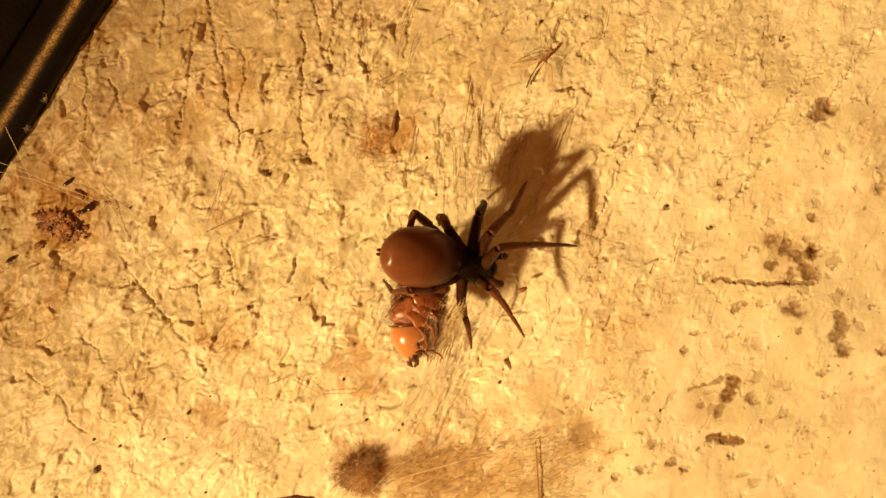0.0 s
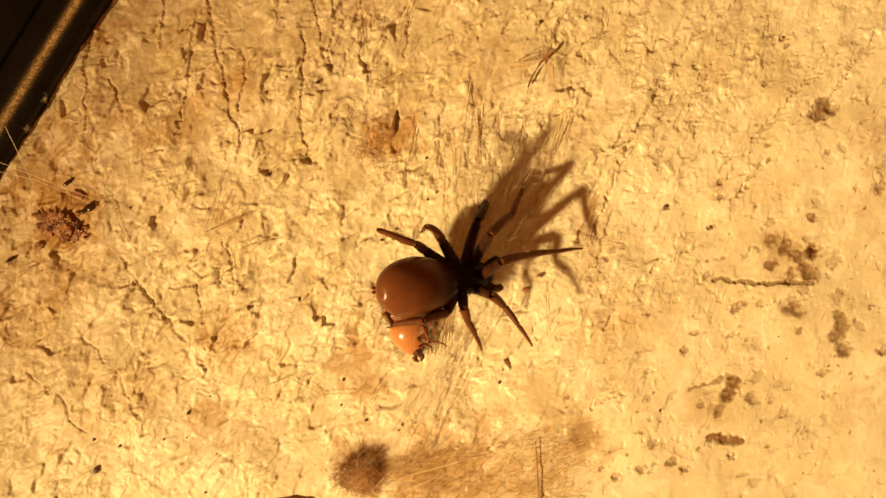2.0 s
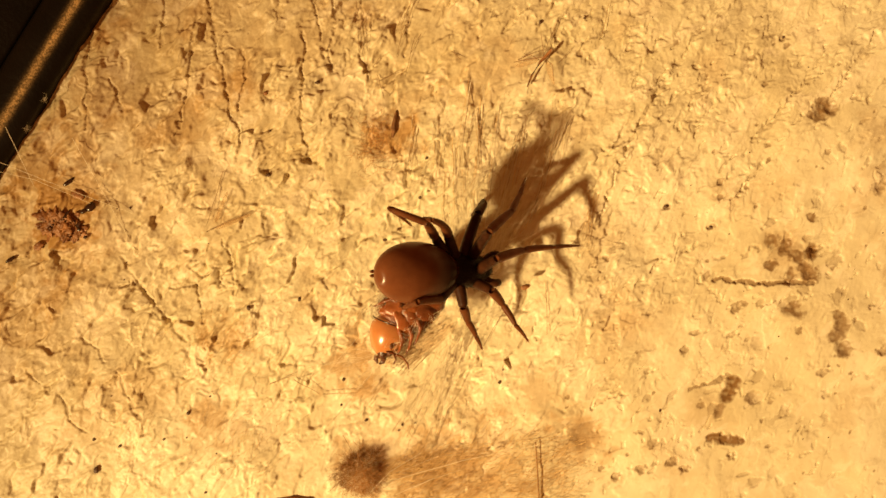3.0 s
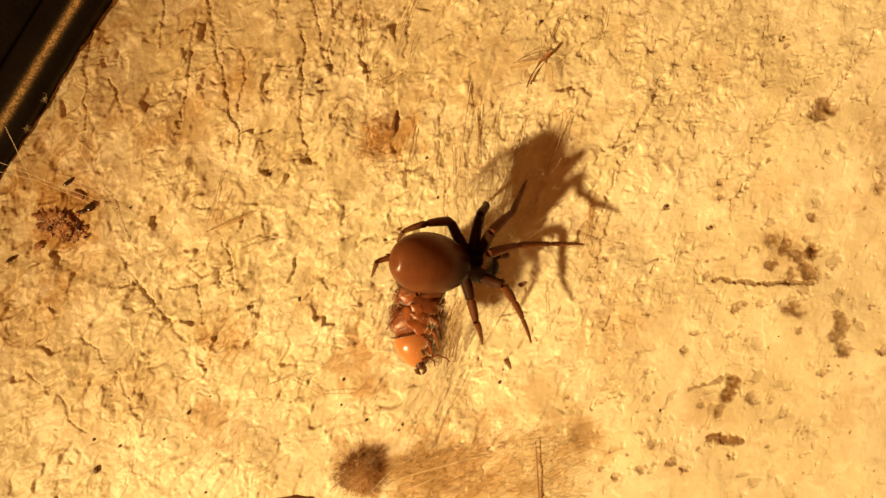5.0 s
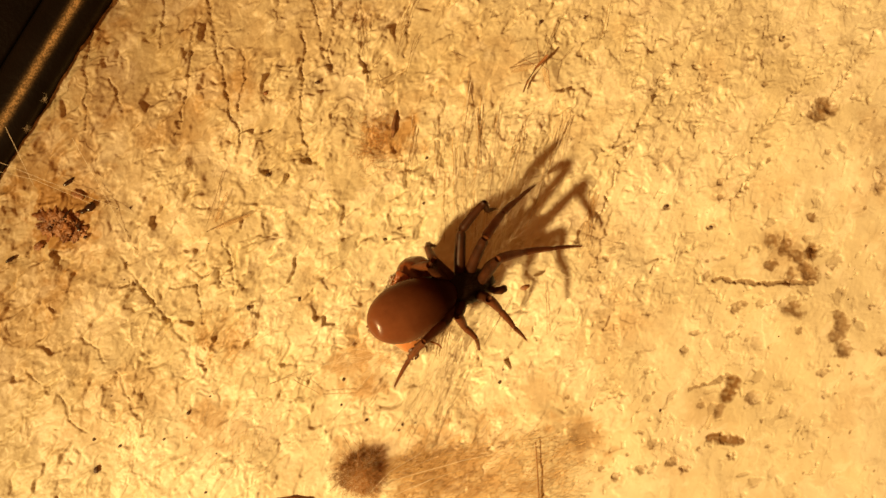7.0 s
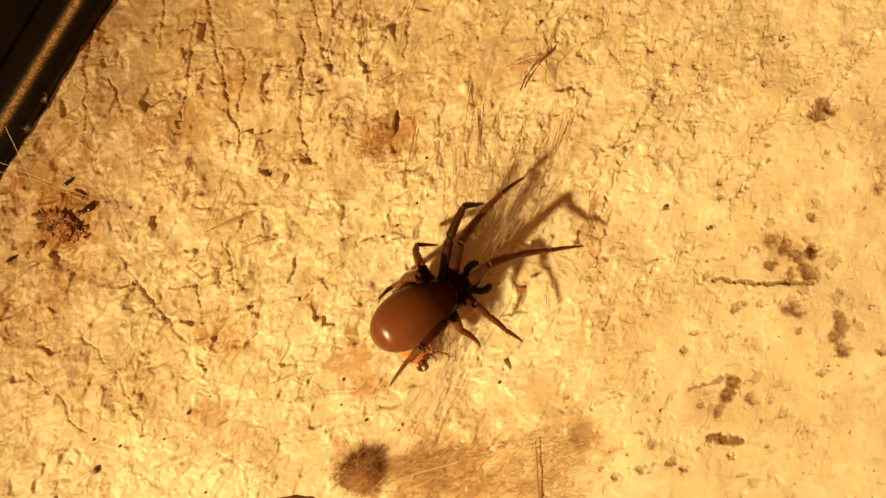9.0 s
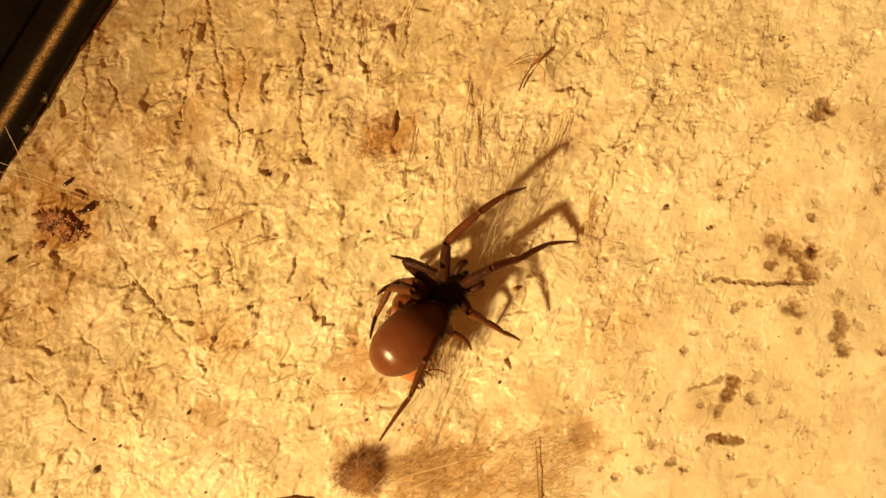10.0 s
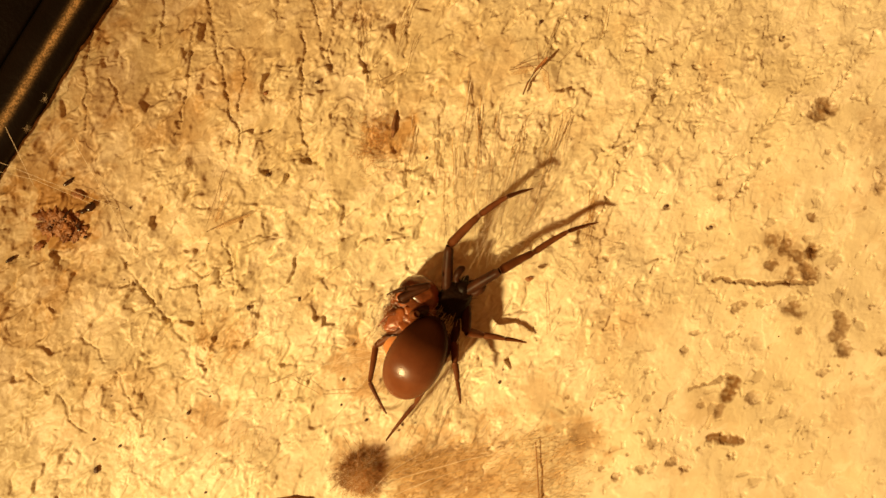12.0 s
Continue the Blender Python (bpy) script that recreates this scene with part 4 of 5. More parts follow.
# ---- movement ----
class Track:
    """Values between rows, glided from row to row without overshoot."""

    def __init__(self):
        self.rows = []

    def add(self, t, *values):
        self.rows.append((t, np.array(values, float)))
        return self

    def at(self, t):
        r = self.rows
        if t <= r[0][0]:
            return r[0][1]
        if t >= r[-1][0]:
            return r[-1][1]
        i = max(k for k in range(len(r)) if r[k][0] <= t)
        if i == len(r) - 1:
            return r[i][1]
        (t0, a), (t1, b) = r[i], r[i + 1]

        def slope(k):
            if k == 0 or k == len(r) - 1:
                return 0 * a
            d0 = (r[k][1] - r[k - 1][1]) / (r[k][0] - r[k - 1][0])
            d1 = (r[k + 1][1] - r[k][1]) / (r[k + 1][0] - r[k][0])
            return np.where(d0 * d1 > 0, 2 * d0 * d1 / (d0 + d1 + 1e-12), 0)
        q, w = (t - t0) / (t1 - t0), t1 - t0
        return ((2 * q ** 3 - 3 * q ** 2 + 1) * a + (q ** 3 - 2 * q ** 2 + q) * w * slope(i)
                + (3 * q ** 2 - 2 * q ** 3) * b + (q ** 3 - q ** 2) * w * slope(i + 1))


def facing(u, v, h, turn, tip=0.0):
    """A pose over the wall whose x axis points along turn (degrees up from the right) and whose z axis points out from the wall."""
    x = Vector((math.cos(radians(turn)), 0, math.sin(radians(turn))))
    z = Vector((0, -1, 0))
    m = Matrix((x, z.cross(x), z)).transposed().to_4x4()
    return Matrix.Translation(spot(u, v, h)) @ m @ pose(0, 0, 0, 0, tip, 0)


EYE = Vector((0, -REACH * MM, 0))


def joint(start, u, v, length, bend):
    """The end of a limb of that length that begins at start and shows at (u, v), bent out from the wall or in towards it."""
    ray = (spot(u, v, 0) - EYE).normalized()
    size = length * MM
    foot = (start - EYE).dot(ray)
    near = EYE + ray * foot
    gap = (near - start).length
    if gap >= size:
        return start + (near - start).normalized() * size
    reach = bend * math.sqrt(size ** 2 - gap ** 2)
    side = (near - start).normalized() if gap > 1e-9 else Vector((1, 0, 0))
    end = start + side * math.sqrt(size ** 2 - reach ** 2) - ray * reach
    low = 0.45 * MM
    if -end.y < low:
        drop = max(-size, min(size, -start.y - low))
        flat = spot(u, v, low / MM) - start
        flat.y = 0
        end = start + flat.normalized() * math.sqrt(size ** 2 - drop ** 2) + Vector((0, drop, 0))
    return end


def body_track():
    b = Track()
    b.add(0.0, 842, 472, -8, 750, 456, -6, 9.8)
    b.add(0.5, 840, 475, -8, 752, 470, -4, 9.7)
    b.add(1.0, 838, 480, -5, 750, 483, -4, 9.6)
    b.add(1.5, 838, 488, 2, 749, 501, 0, 9.3)
    b.add(2.0, 835, 490, 5, 742, 508, 4, 9.2)
    b.add(2.5, 835, 485, 8, 747, 492, 12, 9.2)
    b.add(3.0, 832, 478, 2, 740, 482, 2, 9.6)
    b.add(3.2, 835, 475, 0, 736, 490, 4, 9.6)
    b.add(4.0, 838, 473, -5, 745, 480, -3, 9.7)
    b.add(5.0, 845, 470, -8, 765, 467, -8, 9.9)
    b.add(5.5, 838, 475, -5, 746, 482, -2, 9.6)
    b.add(5.7, 838, 480, 0, 747, 490, 5, 9.2)
    b.add(6.0, 828, 500, 15, 734, 538, 20, 8)
    b.add(6.5, 835, 503, 18, 736, 546, 20, 7.8)
    b.add(7.0, 833, 505, 18, 732, 546, 24, 7.6)
    b.add(9.0, 805, 515, 30, 734, 557, 33, 6.6)
    b.add(9.5, 800, 510, 35, 713, 573, 38, 6.2)
    b.add(10.0, 795, 518, 40, 726, 597, 43, 5.8)
    b.add(10.5, 795, 518, 45, 724, 606, 50, 5.5)
    b.add(11.0, 790, 520, 45, 719, 611, 50, 5.0)
    b.add(11.5, 800, 528, 52, 735, 621, 55, 4.3)
    b.add(12.0, 803, 532, 52, 737, 633, 62, 4.1)
    return b


def lean_track():
    """How far the abdomen's rear stands out from the wall, in degrees."""
    return Track().add(0.0, 42).add(3.2, 41).add(5.0, 43).add(5.7, 40).add(6.0, 26).add(7.0, 20).add(9.0, 0).add(9.5, -5).add(10.0, -9).add(11.0, -13).add(12.0, -15)


def leg_tracks():
    a = Track()
    a.add(0, 881, 441, 936, 434, 980, 434, 1022, 436).add(1, 881, 459, 926, 444, 980, 440, 1032, 440)
    a.add(1.5, 886, 464, 936, 450, 985, 444, 1032, 439).add(2.5, 888, 464, 936, 452, 985, 446, 1032, 441)
    a.add(3.2, 876, 456, 926, 440, 980, 435, 1025, 434).add(5, 866, 449, 916, 435, 975, 432, 1035, 433)
    a.add(5.5, 866, 449, 916, 438, 970, 438, 1025, 438).add(6, 881, 464, 926, 449, 980, 442, 1030, 437)
    a.add(7, 881, 459, 926, 447, 980, 440, 1030, 436).add(9, 866, 469, 916, 452, 975, 443, 1032, 436)
    a.add(9.5, 870, 478, 920, 463, 970, 448, 1030, 433).add(10, 870, 475, 922, 458, 970, 432, 1018, 428)
    a.add(10.5, 870, 485, 935, 450, 985, 425, 1035, 420).add(11, 880, 480, 940, 455, 990, 425, 1035, 418)
    a.add(11.5, 880, 475, 945, 445, 1000, 412, 1048, 405).add(12, 885, 480, 945, 447, 1005, 410, 1058, 394)
    b = Track()
    b.add(0, 868, 412, 905, 375, 920, 345, 932, 322).add(0.5, 872, 414, 908, 378, 922, 346, 932, 322)
    b.add(1, 872, 418, 910, 382, 925, 352, 936, 330).add(1.5, 874, 420, 914, 384, 926, 352, 938, 325)
    b.add(2, 868, 414, 907, 378, 920, 347, 932, 320).add(2.5, 870, 416, 910, 380, 924, 350, 936, 325)
    b.add(3, 866, 410, 906, 374, 920, 345, 931, 316).add(5, 870, 410, 908, 375, 921, 345, 932, 319)
    b.add(5.5, 872, 416, 908, 382, 924, 356, 937, 335).add(6, 858, 422, 890, 379, 918, 352, 945, 330)
    b.add(6.5, 858, 422, 890, 377, 918, 352, 947, 328).add(7, 858, 422, 890, 377, 918, 352, 947, 328)
    b.add(9, 815, 430, 850, 382, 888, 342, 928, 314).add(9.5, 812, 425, 862, 365, 900, 349, 943, 331)
    b.add(10, 790, 430, 850, 375, 895, 345, 932, 332).add(10.5, 793, 425, 845, 368, 893, 338, 933, 328)
    b.add(11, 793, 430, 850, 378, 900, 343, 938, 335).add(11.5, 792, 427, 848, 372, 900, 335, 932, 328)
    b.add(12, 795, 435, 850, 380, 903, 345, 943, 334)
    c = Track()
    c.add(0.0, 790, 400, 785, 385, 775, 385, 778, 400).add(0.3, 795, 400, 785, 385, 773, 383, 765, 385)
    c.add(0.5, 803, 405, 795, 390, 785, 383, 770, 385).add(0.7, 800, 405, 792, 392, 785, 380, 778, 372)
    c.add(1.0, 795, 400, 785, 392, 765, 392, 738, 398).add(1.5, 795, 425, 785, 405, 770, 398, 755, 394)
    c.add(1.7, 790, 415, 775, 405, 735, 398, 682, 397).add(1.8, 790, 425, 768, 415, 745, 412, 717, 415)
    c.add(1.9, 785, 425, 766, 410, 750, 406, 732, 410).add(2.0, 782, 425, 770, 408, 755, 401, 745, 412)
    c.add(2.1, 781, 432, 765, 410, 748, 392, 730, 376).add(2.2, 776, 423, 760, 403, 745, 385, 729, 367)
    c.add(2.3, 774, 415, 763, 398, 752, 380, 741, 362).add(2.4, 778, 415, 768, 398, 757, 382, 747, 367)
    c.add(2.5, 775, 410, 765, 400, 755, 397, 745, 404).add(2.6, 785, 432, 775, 415, 768, 406, 757, 408)
    c.add(2.8, 788, 418, 775, 402, 765, 400, 757, 404).add(3.0, 793, 415, 785, 400, 765, 390, 745, 387)
    c.add(3.2, 795, 415, 780, 405, 765, 405, 750, 405).add(4.8, 795, 406, 785, 392, 766, 384, 741, 389)
    c.add(4.9, 803, 408, 770, 404, 735, 401, 651, 398).add(5.0, 797, 392, 755, 396, 705, 413, 703, 430)
    c.add(5.1, 790, 411, 776, 408, 725, 406, 624, 411).add(5.2, 784, 423, 755, 408, 715, 393, 656, 364)
    c.add(5.3, 780, 428, 765, 420, 758, 425, 752, 432).add(5.5, 785, 420, 775, 408, 760, 407, 755, 418)
    c.add(5.7, 795, 430, 788, 415, 775, 413, 765, 418).add(5.8, 782, 440, 773, 418, 765, 420, 760, 428)
    c.add(6.0, 762, 450, 757, 432, 755, 440, 752, 445).add(6.5, 765, 460, 758, 438, 765, 432, 762, 440)
    c.add(7.0, 768, 462, 757, 440, 757, 432, 772, 436).add(9.0, 745, 470, 735, 445, 737, 433, 775, 434)
    c.add(9.5, 740, 490, 712, 486, 685, 497, 665, 510).add(10.0, 735, 500, 710, 498, 685, 508, 668, 522)
    c.add(10.5, 735, 505, 705, 505, 676, 530, 668, 552).add(11.0, 735, 520, 705, 515, 680, 525, 662, 548)
    c.add(11.5, 740, 545, 715, 540, 690, 545, 668, 560).add(12.0, 738, 556, 718, 556, 700, 552, 684, 549)
    d = Track()
    d.add(0.0, 745, 385, 732, 375, 728, 390, 730, 405).add(0.1, 770, 385, 755, 372, 720, 385, 690, 400)
    d.add(0.2, 775, 395, 760, 390, 735, 392, 713, 394).add(0.3, 775, 415, 757, 410, 710, 408, 663, 407)
    d.add(0.4, 780, 410, 760, 400, 730, 394, 699, 390).add(0.5, 765, 405, 757, 395, 753, 405, 755, 415)
    d.add(0.7, 780, 400, 775, 385, 772, 378, 773, 374).add(0.8, 770, 405, 745, 392, 718, 410, 699, 433)
    d.add(1.0, 775, 415, 740, 412, 700, 418, 648, 428).add(1.2, 765, 420, 745, 408, 735, 412, 728, 420)
    d.add(1.5, 760, 425, 735, 408, 720, 420, 698, 433).add(1.6, 770, 435, 750, 428, 725, 440, 695, 472)
    d.add(1.7, 770, 440, 740, 440, 700, 460, 671, 505).add(1.8, 770, 432, 742, 428, 705, 430, 666, 435)
    d.add(1.9, 765, 432, 735, 425, 710, 420, 681, 421).add(2.0, 750, 442, 735, 432, 722, 427, 718, 432)
    d.add(2.1, 755, 440, 740, 430, 727, 423, 713, 418).add(2.2, 760, 440, 742, 428, 730, 420, 717, 415)
    d.add(2.3, 762, 432, 748, 415, 738, 407, 729, 401).add(2.4, 778, 425, 745, 420, 718, 418, 671, 474)
    d.add(2.5, 760, 435, 730, 445, 695, 480, 658, 522).add(2.6, 765, 440, 725, 449, 690, 455, 641, 460)
    d.add(2.7, 755, 430, 735, 415, 722, 418, 713, 432).add(3.0, 770, 420, 755, 395, 735, 387, 728, 400)
    d.add(3.1, 770, 415, 734, 384, 718, 398, 700, 416).add(3.2, 765, 410, 722, 398, 705, 420, 690, 450)
    d.add(5.0, 770, 430, 735, 440, 700, 452, 658, 490).add(5.1, 765, 435, 720, 448, 680, 460, 641, 474)
    d.add(5.2, 765, 430, 720, 435, 690, 442, 656, 449).add(5.3, 760, 432, 752, 422, 745, 425, 742, 432)
    d.add(5.5, 750, 425, 742, 412, 728, 412, 724, 430).add(5.7, 762, 432, 750, 420, 740, 422, 732, 440)
    d.add(5.8, 755, 445, 722, 452, 700, 458, 680, 472).add(6.0, 730, 475, 695, 480, 660, 495, 645, 515)
    d.add(6.5, 755, 470, 725, 475, 680, 498, 675, 525).add(7.0, 760, 470, 730, 475, 690, 505, 672, 530)
    d.add(9.0, 740, 490, 715, 497, 690, 510, 670, 530).add(9.5, 735, 500, 700, 515, 670, 530, 645, 553)
    d.add(10.0, 730, 515, 690, 510, 665, 560, 655, 600).add(10.5, 720, 510, 685, 530, 665, 550, 645, 600)
    d.add(11.0, 720, 505, 680, 530, 645, 530, 637, 565).add(11.1, 720, 505, 680, 530, 645, 535, 637, 570)
    d.add(11.3, 690, 575, 655, 620, 648, 690, 644, 745).add(11.5, 690, 575, 655, 620, 650, 690, 678, 750)
    d.add(12.0, 715, 580, 665, 612, 652, 690, 692, 748)
    e = Track()
    e.add(0.0, 848, 378, 857, 364, 855, 357, 852, 362).add(0.5, 856, 388, 867, 373, 865, 366, 862, 371)
    e.add(1.0, 858, 390, 869, 376, 867, 369, 864, 374).add(1.5, 856, 384, 866, 370, 864, 363, 861, 368)
    e.add(2.0, 849, 378, 860, 364, 858, 356, 855, 361).add(2.5, 849, 380, 860, 366, 858, 359, 855, 364)
    e.add(3.0, 846, 378, 857, 363, 855, 356, 851, 361).add(5.0, 850, 380, 861, 366, 859, 360, 856, 364)
    e.add(5.5, 853, 386, 864, 372, 862, 366, 859, 370).add(6.0, 822, 396, 848, 374, 862, 369, 866, 366)
    e.add(6.5, 820, 400, 842, 378, 866, 370, 874, 368).add(7.0, 816, 420, 836, 384, 862, 374, 878, 370)
    e.add(9.0, 795, 425, 819, 369, 842, 363, 856, 361).add(9.5, 769, 424, 806, 375, 834, 367, 850, 364)
    e.add(9.6, 757, 470, 745, 452, 742, 440, 741, 430).add(9.7, 754, 475, 735, 462, 725, 450, 716, 441)
    e.add(9.8, 752, 485, 735, 465, 715, 453, 691, 450).add(10.0, 748, 490, 725, 465, 700, 449, 657, 443)
    e.add(10.1, 748, 490, 735, 475, 726, 466, 719, 457).add(10.3, 746, 492, 730, 478, 705, 470, 672, 470)
    e.add(10.5, 742, 497, 725, 487, 700, 473, 657, 475).add(11.0, 743, 520, 737, 490, 728, 460, 728, 442)
    e.add(11.5, 740, 530, 720, 512, 700, 492, 680, 480).add(12.0, 742, 530, 720, 524, 700, 514, 685, 522)
    f = Track()
    f.add(0.0, 865, 510, 885, 530, 905, 560, 928, 597).add(0.5, 875, 510, 897, 535, 915, 570, 938, 608)
    f.add(1.0, 870, 517, 895, 537, 915, 575, 938, 612).add(1.5, 870, 520, 895, 540, 920, 575, 945, 615)
    f.add(2.5, 870, 525, 890, 545, 915, 580, 938, 610).add(3.0, 870, 515, 890, 540, 912, 575, 935, 605)
    f.add(5.0, 890, 505, 910, 535, 925, 565, 942, 613).add(5.5, 880, 515, 900, 540, 915, 575, 935, 605)
    f.add(6.0, 868, 533, 888, 555, 910, 582, 932, 603).add(7.0, 865, 530, 885, 550, 910, 580, 932, 603)
    f.add(9.0, 840, 540, 865, 560, 895, 585, 925, 605).add(9.5, 835, 543, 860, 560, 890, 583, 922, 604)
    f.add(10.0, 830, 553, 860, 570, 890, 588, 921, 603).add(10.5, 840, 570, 860, 578, 890, 588, 917, 601)
    f.add(11.5, 830, 575, 860, 585, 895, 597, 925, 607).add(12.0, 825, 590, 855, 594, 895, 600, 932, 607)
    g = Track()
    g.add(0.0, 815, 535, 822, 560, 830, 590, 834, 618).add(0.5, 825, 540, 832, 560, 840, 590, 842, 620)
    g.add(1.0, 815, 545, 820, 565, 835, 595, 843, 620).add(1.5, 820, 545, 828, 570, 842, 595, 853, 622)
    g.add(3.2, 820, 545, 828, 570, 842, 595, 853, 618).add(5.0, 835, 540, 842, 570, 850, 590, 853, 610)
    g.add(5.5, 830, 540, 838, 570, 850, 595, 852, 618).add(6.0, 810, 560, 822, 580, 842, 600, 850, 620)
    g.add(7.0, 810, 560, 822, 580, 843, 600, 848, 620).add(9.0, 805, 565, 815, 585, 840, 600, 850, 615)
    g.add(9.5, 775, 570, 800, 590, 825, 605, 847, 621).add(10.0, 780, 572, 800, 590, 825, 603, 834, 620)
    g.add(10.5, 800, 590, 815, 602, 835, 608, 856, 612).add(11.0, 795, 585, 815, 600, 838, 608, 850, 617)
    g.add(11.1, 795, 585, 815, 600, 838, 608, 850, 617).add(11.3, 800, 600, 802, 635, 803, 665, 803, 711)
    g.add(11.5, 800, 600, 808, 640, 815, 670, 824, 712).add(12.0, 802, 640, 806, 670, 812, 695, 818, 740)
    h = Track()
    h.add(0.0, 760, 512, 725, 515, 695, 518, 678, 495).add(0.5, 770, 530, 735, 532, 700, 528, 708, 508)
    h.add(1.0, 770, 530, 730, 535, 700, 525, 690, 510).add(1.5, 780, 545, 745, 550, 690, 550, 668, 530)
    h.add(1.7, 780, 540, 745, 545, 700, 545, 680, 525).add(1.9, 780, 550, 745, 560, 695, 565, 664, 557)
    h.add(2.0, 790, 555, 750, 568, 695, 575, 673, 538).add(2.2, 785, 555, 745, 560, 708, 550, 649, 516)
    h.add(2.3, 785, 550, 740, 560, 700, 555, 664, 527).add(2.5, 775, 550, 730, 570, 690, 572, 656, 558)
    h.add(2.6, 778, 555, 735, 575, 700, 580, 666, 583).add(2.7, 775, 555, 730, 570, 690, 572, 656, 566)
    h.add(3.0, 780, 530, 740, 535, 715, 545, 700, 530).add(3.2, 780, 540, 740, 550, 695, 560, 665, 548)
    h.add(5.0, 770, 510, 740, 520, 710, 510, 702, 498).add(5.5, 780, 530, 745, 540, 715, 540, 700, 530)
    h.add(5.6, 780, 530, 745, 540, 715, 537, 639, 523).add(5.7, 780, 540, 755, 562, 735, 567, 664, 574)
    h.add(5.8, 785, 560, 755, 590, 725, 605, 690, 640).add(6.0, 790, 575, 760, 600, 725, 620, 692, 685)
    h.add(6.5, 785, 580, 755, 605, 722, 625, 692, 683).add(7.0, 785, 575, 750, 605, 725, 635, 698, 685)
    h.add(9.0, 785, 575, 745, 615, 725, 635, 690, 683).add(9.5, 770, 590, 730, 625, 700, 660, 652, 672)
    h.add(9.6, 775, 595, 745, 640, 715, 700, 668, 748).add(10.0, 775, 595, 752, 640, 725, 705, 672, 780)
    h.add(10.5, 782, 605, 755, 660, 735, 705, 678, 780).add(11.0, 775, 610, 755, 650, 725, 710, 675, 775)
    h.add(11.5, 780, 620, 755, 675, 735, 715, 682, 778).add(12.0, 785, 640, 755, 680, 735, 715, 683, 780)
    return {"A": a, "B": b, "C": c, "D": d, "E": e, "F": f, "G": g, "H": h}


def prey_track():
    p = Track()
    p.add(0, 727, 548, -115, 6.0).add(0.3, 738, 551, -104, 6.0).add(0.6, 724, 552, -100, 6.0).add(0.9, 714, 539, -115, 6.0)
    p.add(1.2, 716, 535, -108, 6.0).add(1.5, 722, 544, -100, 6.0).add(1.8, 711, 538, -105, 6.0).add(2.1, 716, 544, -100, 6.0)
    p.add(2.4, 716, 533, -108, 6.0).add(2.7, 690, 556, -97, 6.0).add(3, 708, 549, -140, 6.0).add(3.1, 718, 545, -128, 6.0)
    p.add(3.2, 721, 548, -110, 6.0).add(4.8, 705, 564, -104, 6.0).add(5, 726, 563, -106, 6.0).add(5.2, 722, 555, -104, 6.0)
    p.add(5.5, 736, 553, -106, 6.0).add(5.8, 705, 564, -100, 5.4).add(6.0, 722, 536, -110, 5.0).add(6.5, 722, 536, -110, 4.9).add(7.0, 716, 538, -108, 4.8)
    p.add(9.0, 724, 562, -102, 4.0).add(9.5, 709, 578, -110, 3.6).add(10.0, 715, 595, -100, 3.2).add(10.5, 706, 582, -104, 3.05)
    p.add(11.0, 703, 572, -110, 2.9).add(11.5, 706, 562, -116, 2.75).add(12.0, 712, 566, -116, 2.6)
    return p


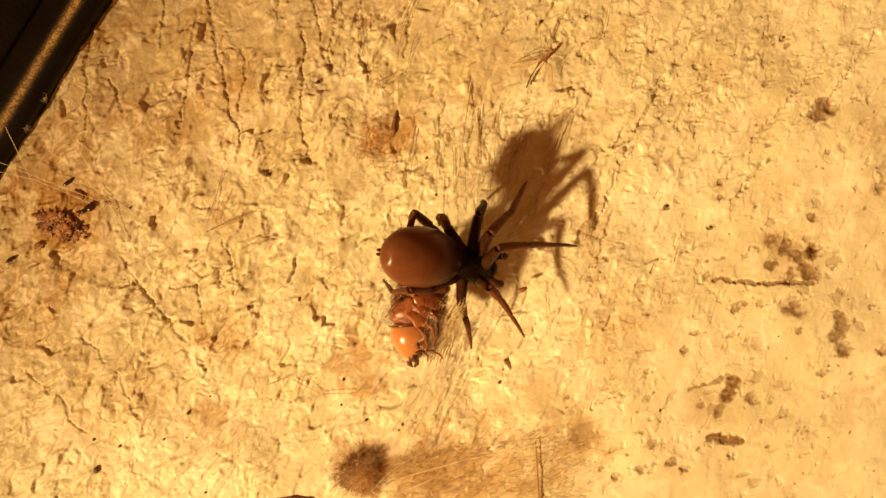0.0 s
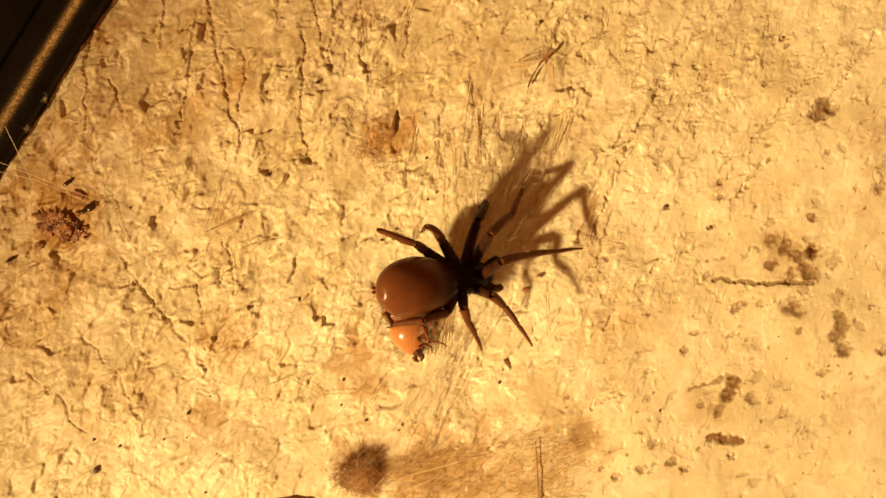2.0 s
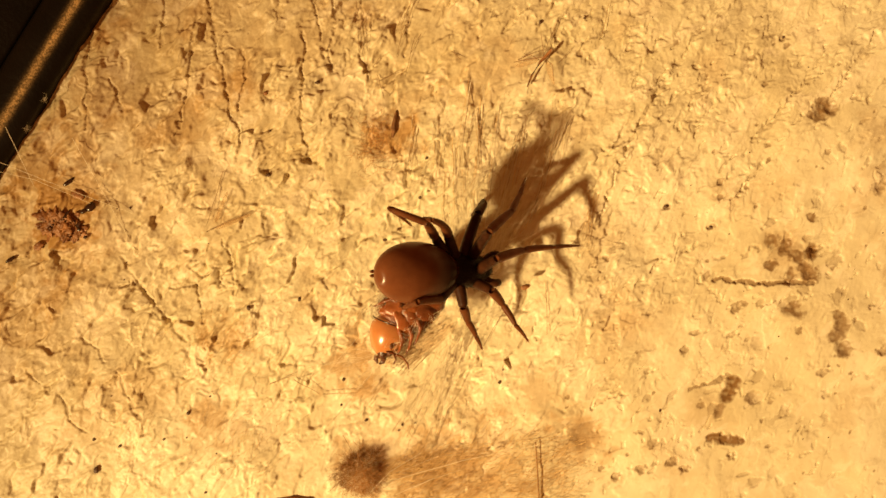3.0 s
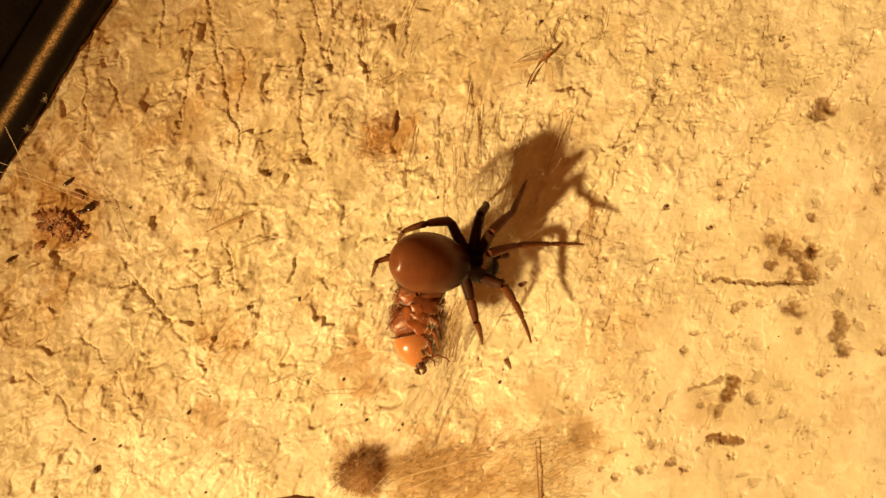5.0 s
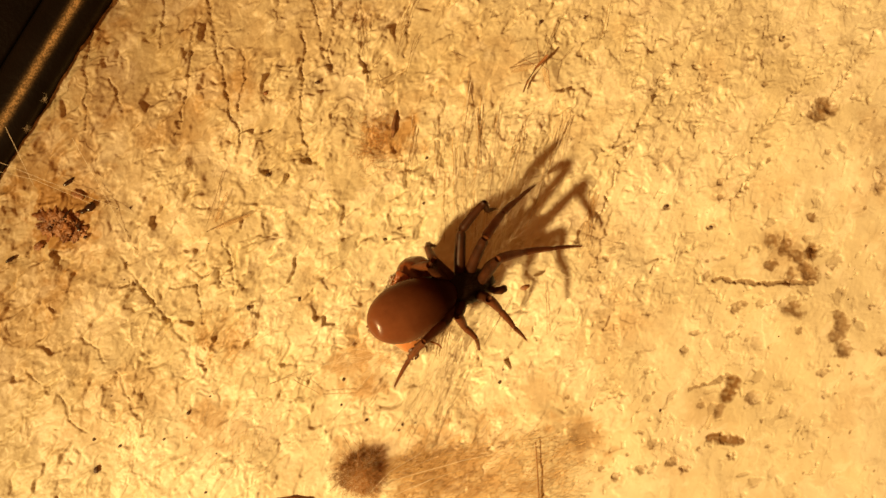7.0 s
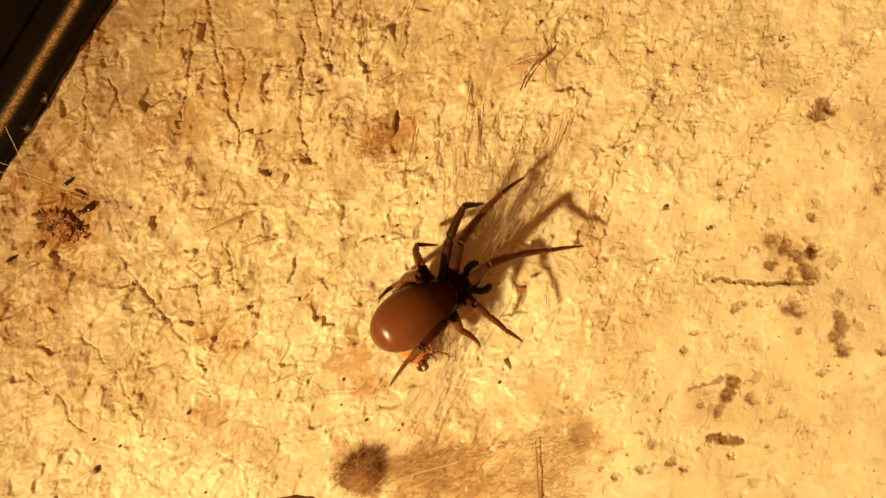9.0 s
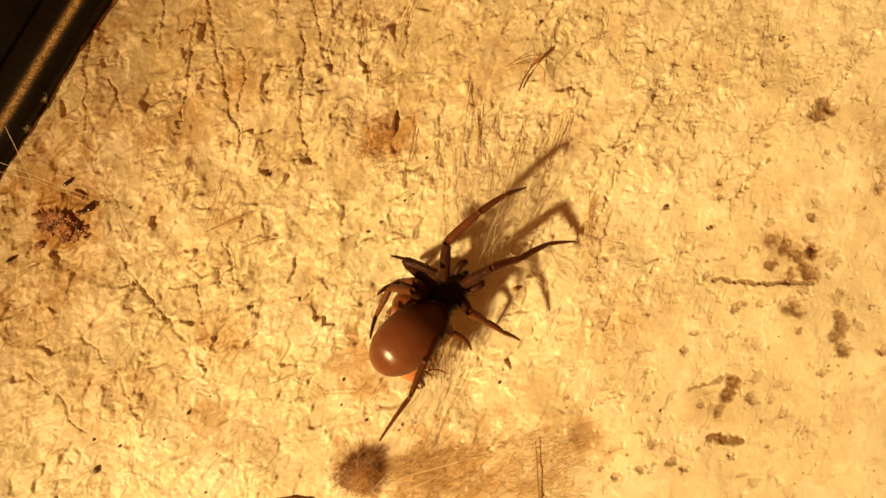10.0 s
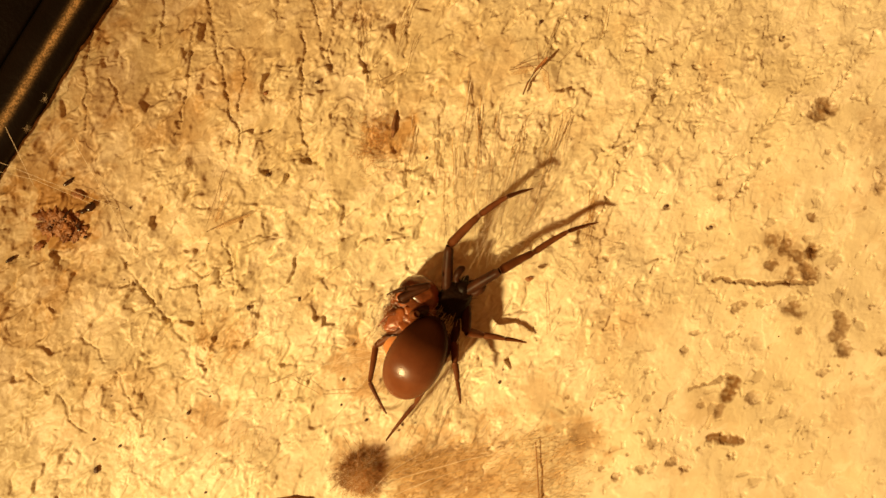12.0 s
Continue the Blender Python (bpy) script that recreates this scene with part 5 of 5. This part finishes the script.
def motions():
    clock = [k / 10 for k in range(121)]
    body, legs, prey, leans = body_track(), leg_tracks(), prey_track(), lean_track()
    # three legs on the upper side stand up over the abdomen until the spider settles on its prey
    lowered = Track().add(0.0, 0).add(5.7, 0).add(6.4, 1).add(12.0, 1)
    sunk = Track().add(0.0, 0).add(7.0, 0.4).add(9.0, 2.0).add(10.0, 2.4).add(12.0, 2.9)
    rolls = Track().add(0.0, 4).add(12.0, 0)
    roots, bellies, chains = [], [], {k: [[] for _ in range(4)] for k in legs}
    turns = {}
    for t in clock:
        cu, cv, ca, au, av, aa, ah = body.at(t)
        lean = float(leans.at(t)[0])
        root = facing(cu, cv, ah - 4.9 * math.tan(radians(lean)) - float(sunk.at(t)[0]), ca, 0.7 * lean + 6)
        back = root.inverted()
        roots.append((t, root))
        bellies.append((t, back @ facing(au, av, ah, aa, lean) @ pose(0, 0, 0, float(rolls.at(t)[0]))))
        for name, track in legs.items():
            f, s = HIPS[name]
            at = root @ Vector((f * PX * MM, -s * PX * MM, -0.1 * MM))
            values = track.at(t)
            femur = None
            for i in range(4):
                bend = BENDS[name][i]
                if name in SETTLED:
                    bend += (SETTLED[name][i] - bend) * float(lowered.at(t)[0])
                end = joint(at, values[2 * i], values[2 * i + 1], LENGTHS[name][i], bend)
                way = (end - at).normalized()
                was = turns.get((name, i))
                if was is None:
                    q = Vector((1, 0, 0)).rotation_difference(way)
                else:
                    q = (was @ Vector((1, 0, 0))).rotation_difference(way) @ was
                turns[(name, i)] = q
                m = Matrix.LocRotScale(at, q, None)
                if i == 0:
                    femur = m.inverted()
                    chains[name][0].append((t, back @ m))
                else:
                    chains[name][i].append((t, femur @ m))
                at = end
    walk(SPIDER, roots)
    walk(ABDOMEN, bellies)
    for name, rows in chains.items():
        for ob, keyed in zip(LEGS[name], rows):
            walk(ob, keyed)
    hook, dot, husk, gnat = LOOSE
    sway = Track().add(0.0, 683, 425).add(0.5, 688, 427).add(1.5, 672, 425).add(2.5, 681, 425).add(5.5, 682, 425).add(8.8, 680, 420).add(10.0, 652, 410).add(10.5, 675, 415).add(12.0, 687, 425)
    walk(hook, [(t, facing(*sway.at(t), 1.2, 10)) for t in clock])
    sway = Track().add(0.0, 772, 345).add(0.5, 793, 352).add(1.0, 783, 355).add(2.0, 757, 353).add(2.5, 765, 348).add(3.0, 743, 350).add(5.0, 775, 350).add(5.5, 780, 339)
    sway.add(6.5, 750, 332).add(7.0, 750, 360).add(9.0, 738, 360).add(9.5, 708, 360).add(10.5, 728, 350).add(12.0, 740, 357)
    walk(dot, [(t, facing(*sway.at(t), 1.2, 60)) for t in clock])
    sway = Track().add(0.0, 925, 513).add(0.5, 932, 520).add(2.0, 932, 512).add(5.0, 925, 503).add(6.5, 930, 508).add(9.5, 922, 510).add(10.0, 916, 510).add(10.5, 932, 497).add(12.0, 938, 493)
    walk(husk, [(t, facing(*sway.at(t), 1.6, 22)) for t in clock])
    sway = Track().add(0.0, 960, 112).add(1.5, 963, 112).add(2.5, 962, 110).add(5.5, 960, 112).add(6.5, 956, 120).add(9.5, 948, 117).add(10.5, 946, 118).add(12.0, 954, 124)
    walk(gnat, [(t, facing(*sway.at(t), 0.9, 0)) for t in clock])
    walk(PREY, [(t, facing(*prey.at(t)[[0, 1, 3, 2]])) for t in clock])


web_curtain()
lower_web()
long_threads()
fluff()
tufts()
stalks()
specks()
LOOSE = remains()
motions()
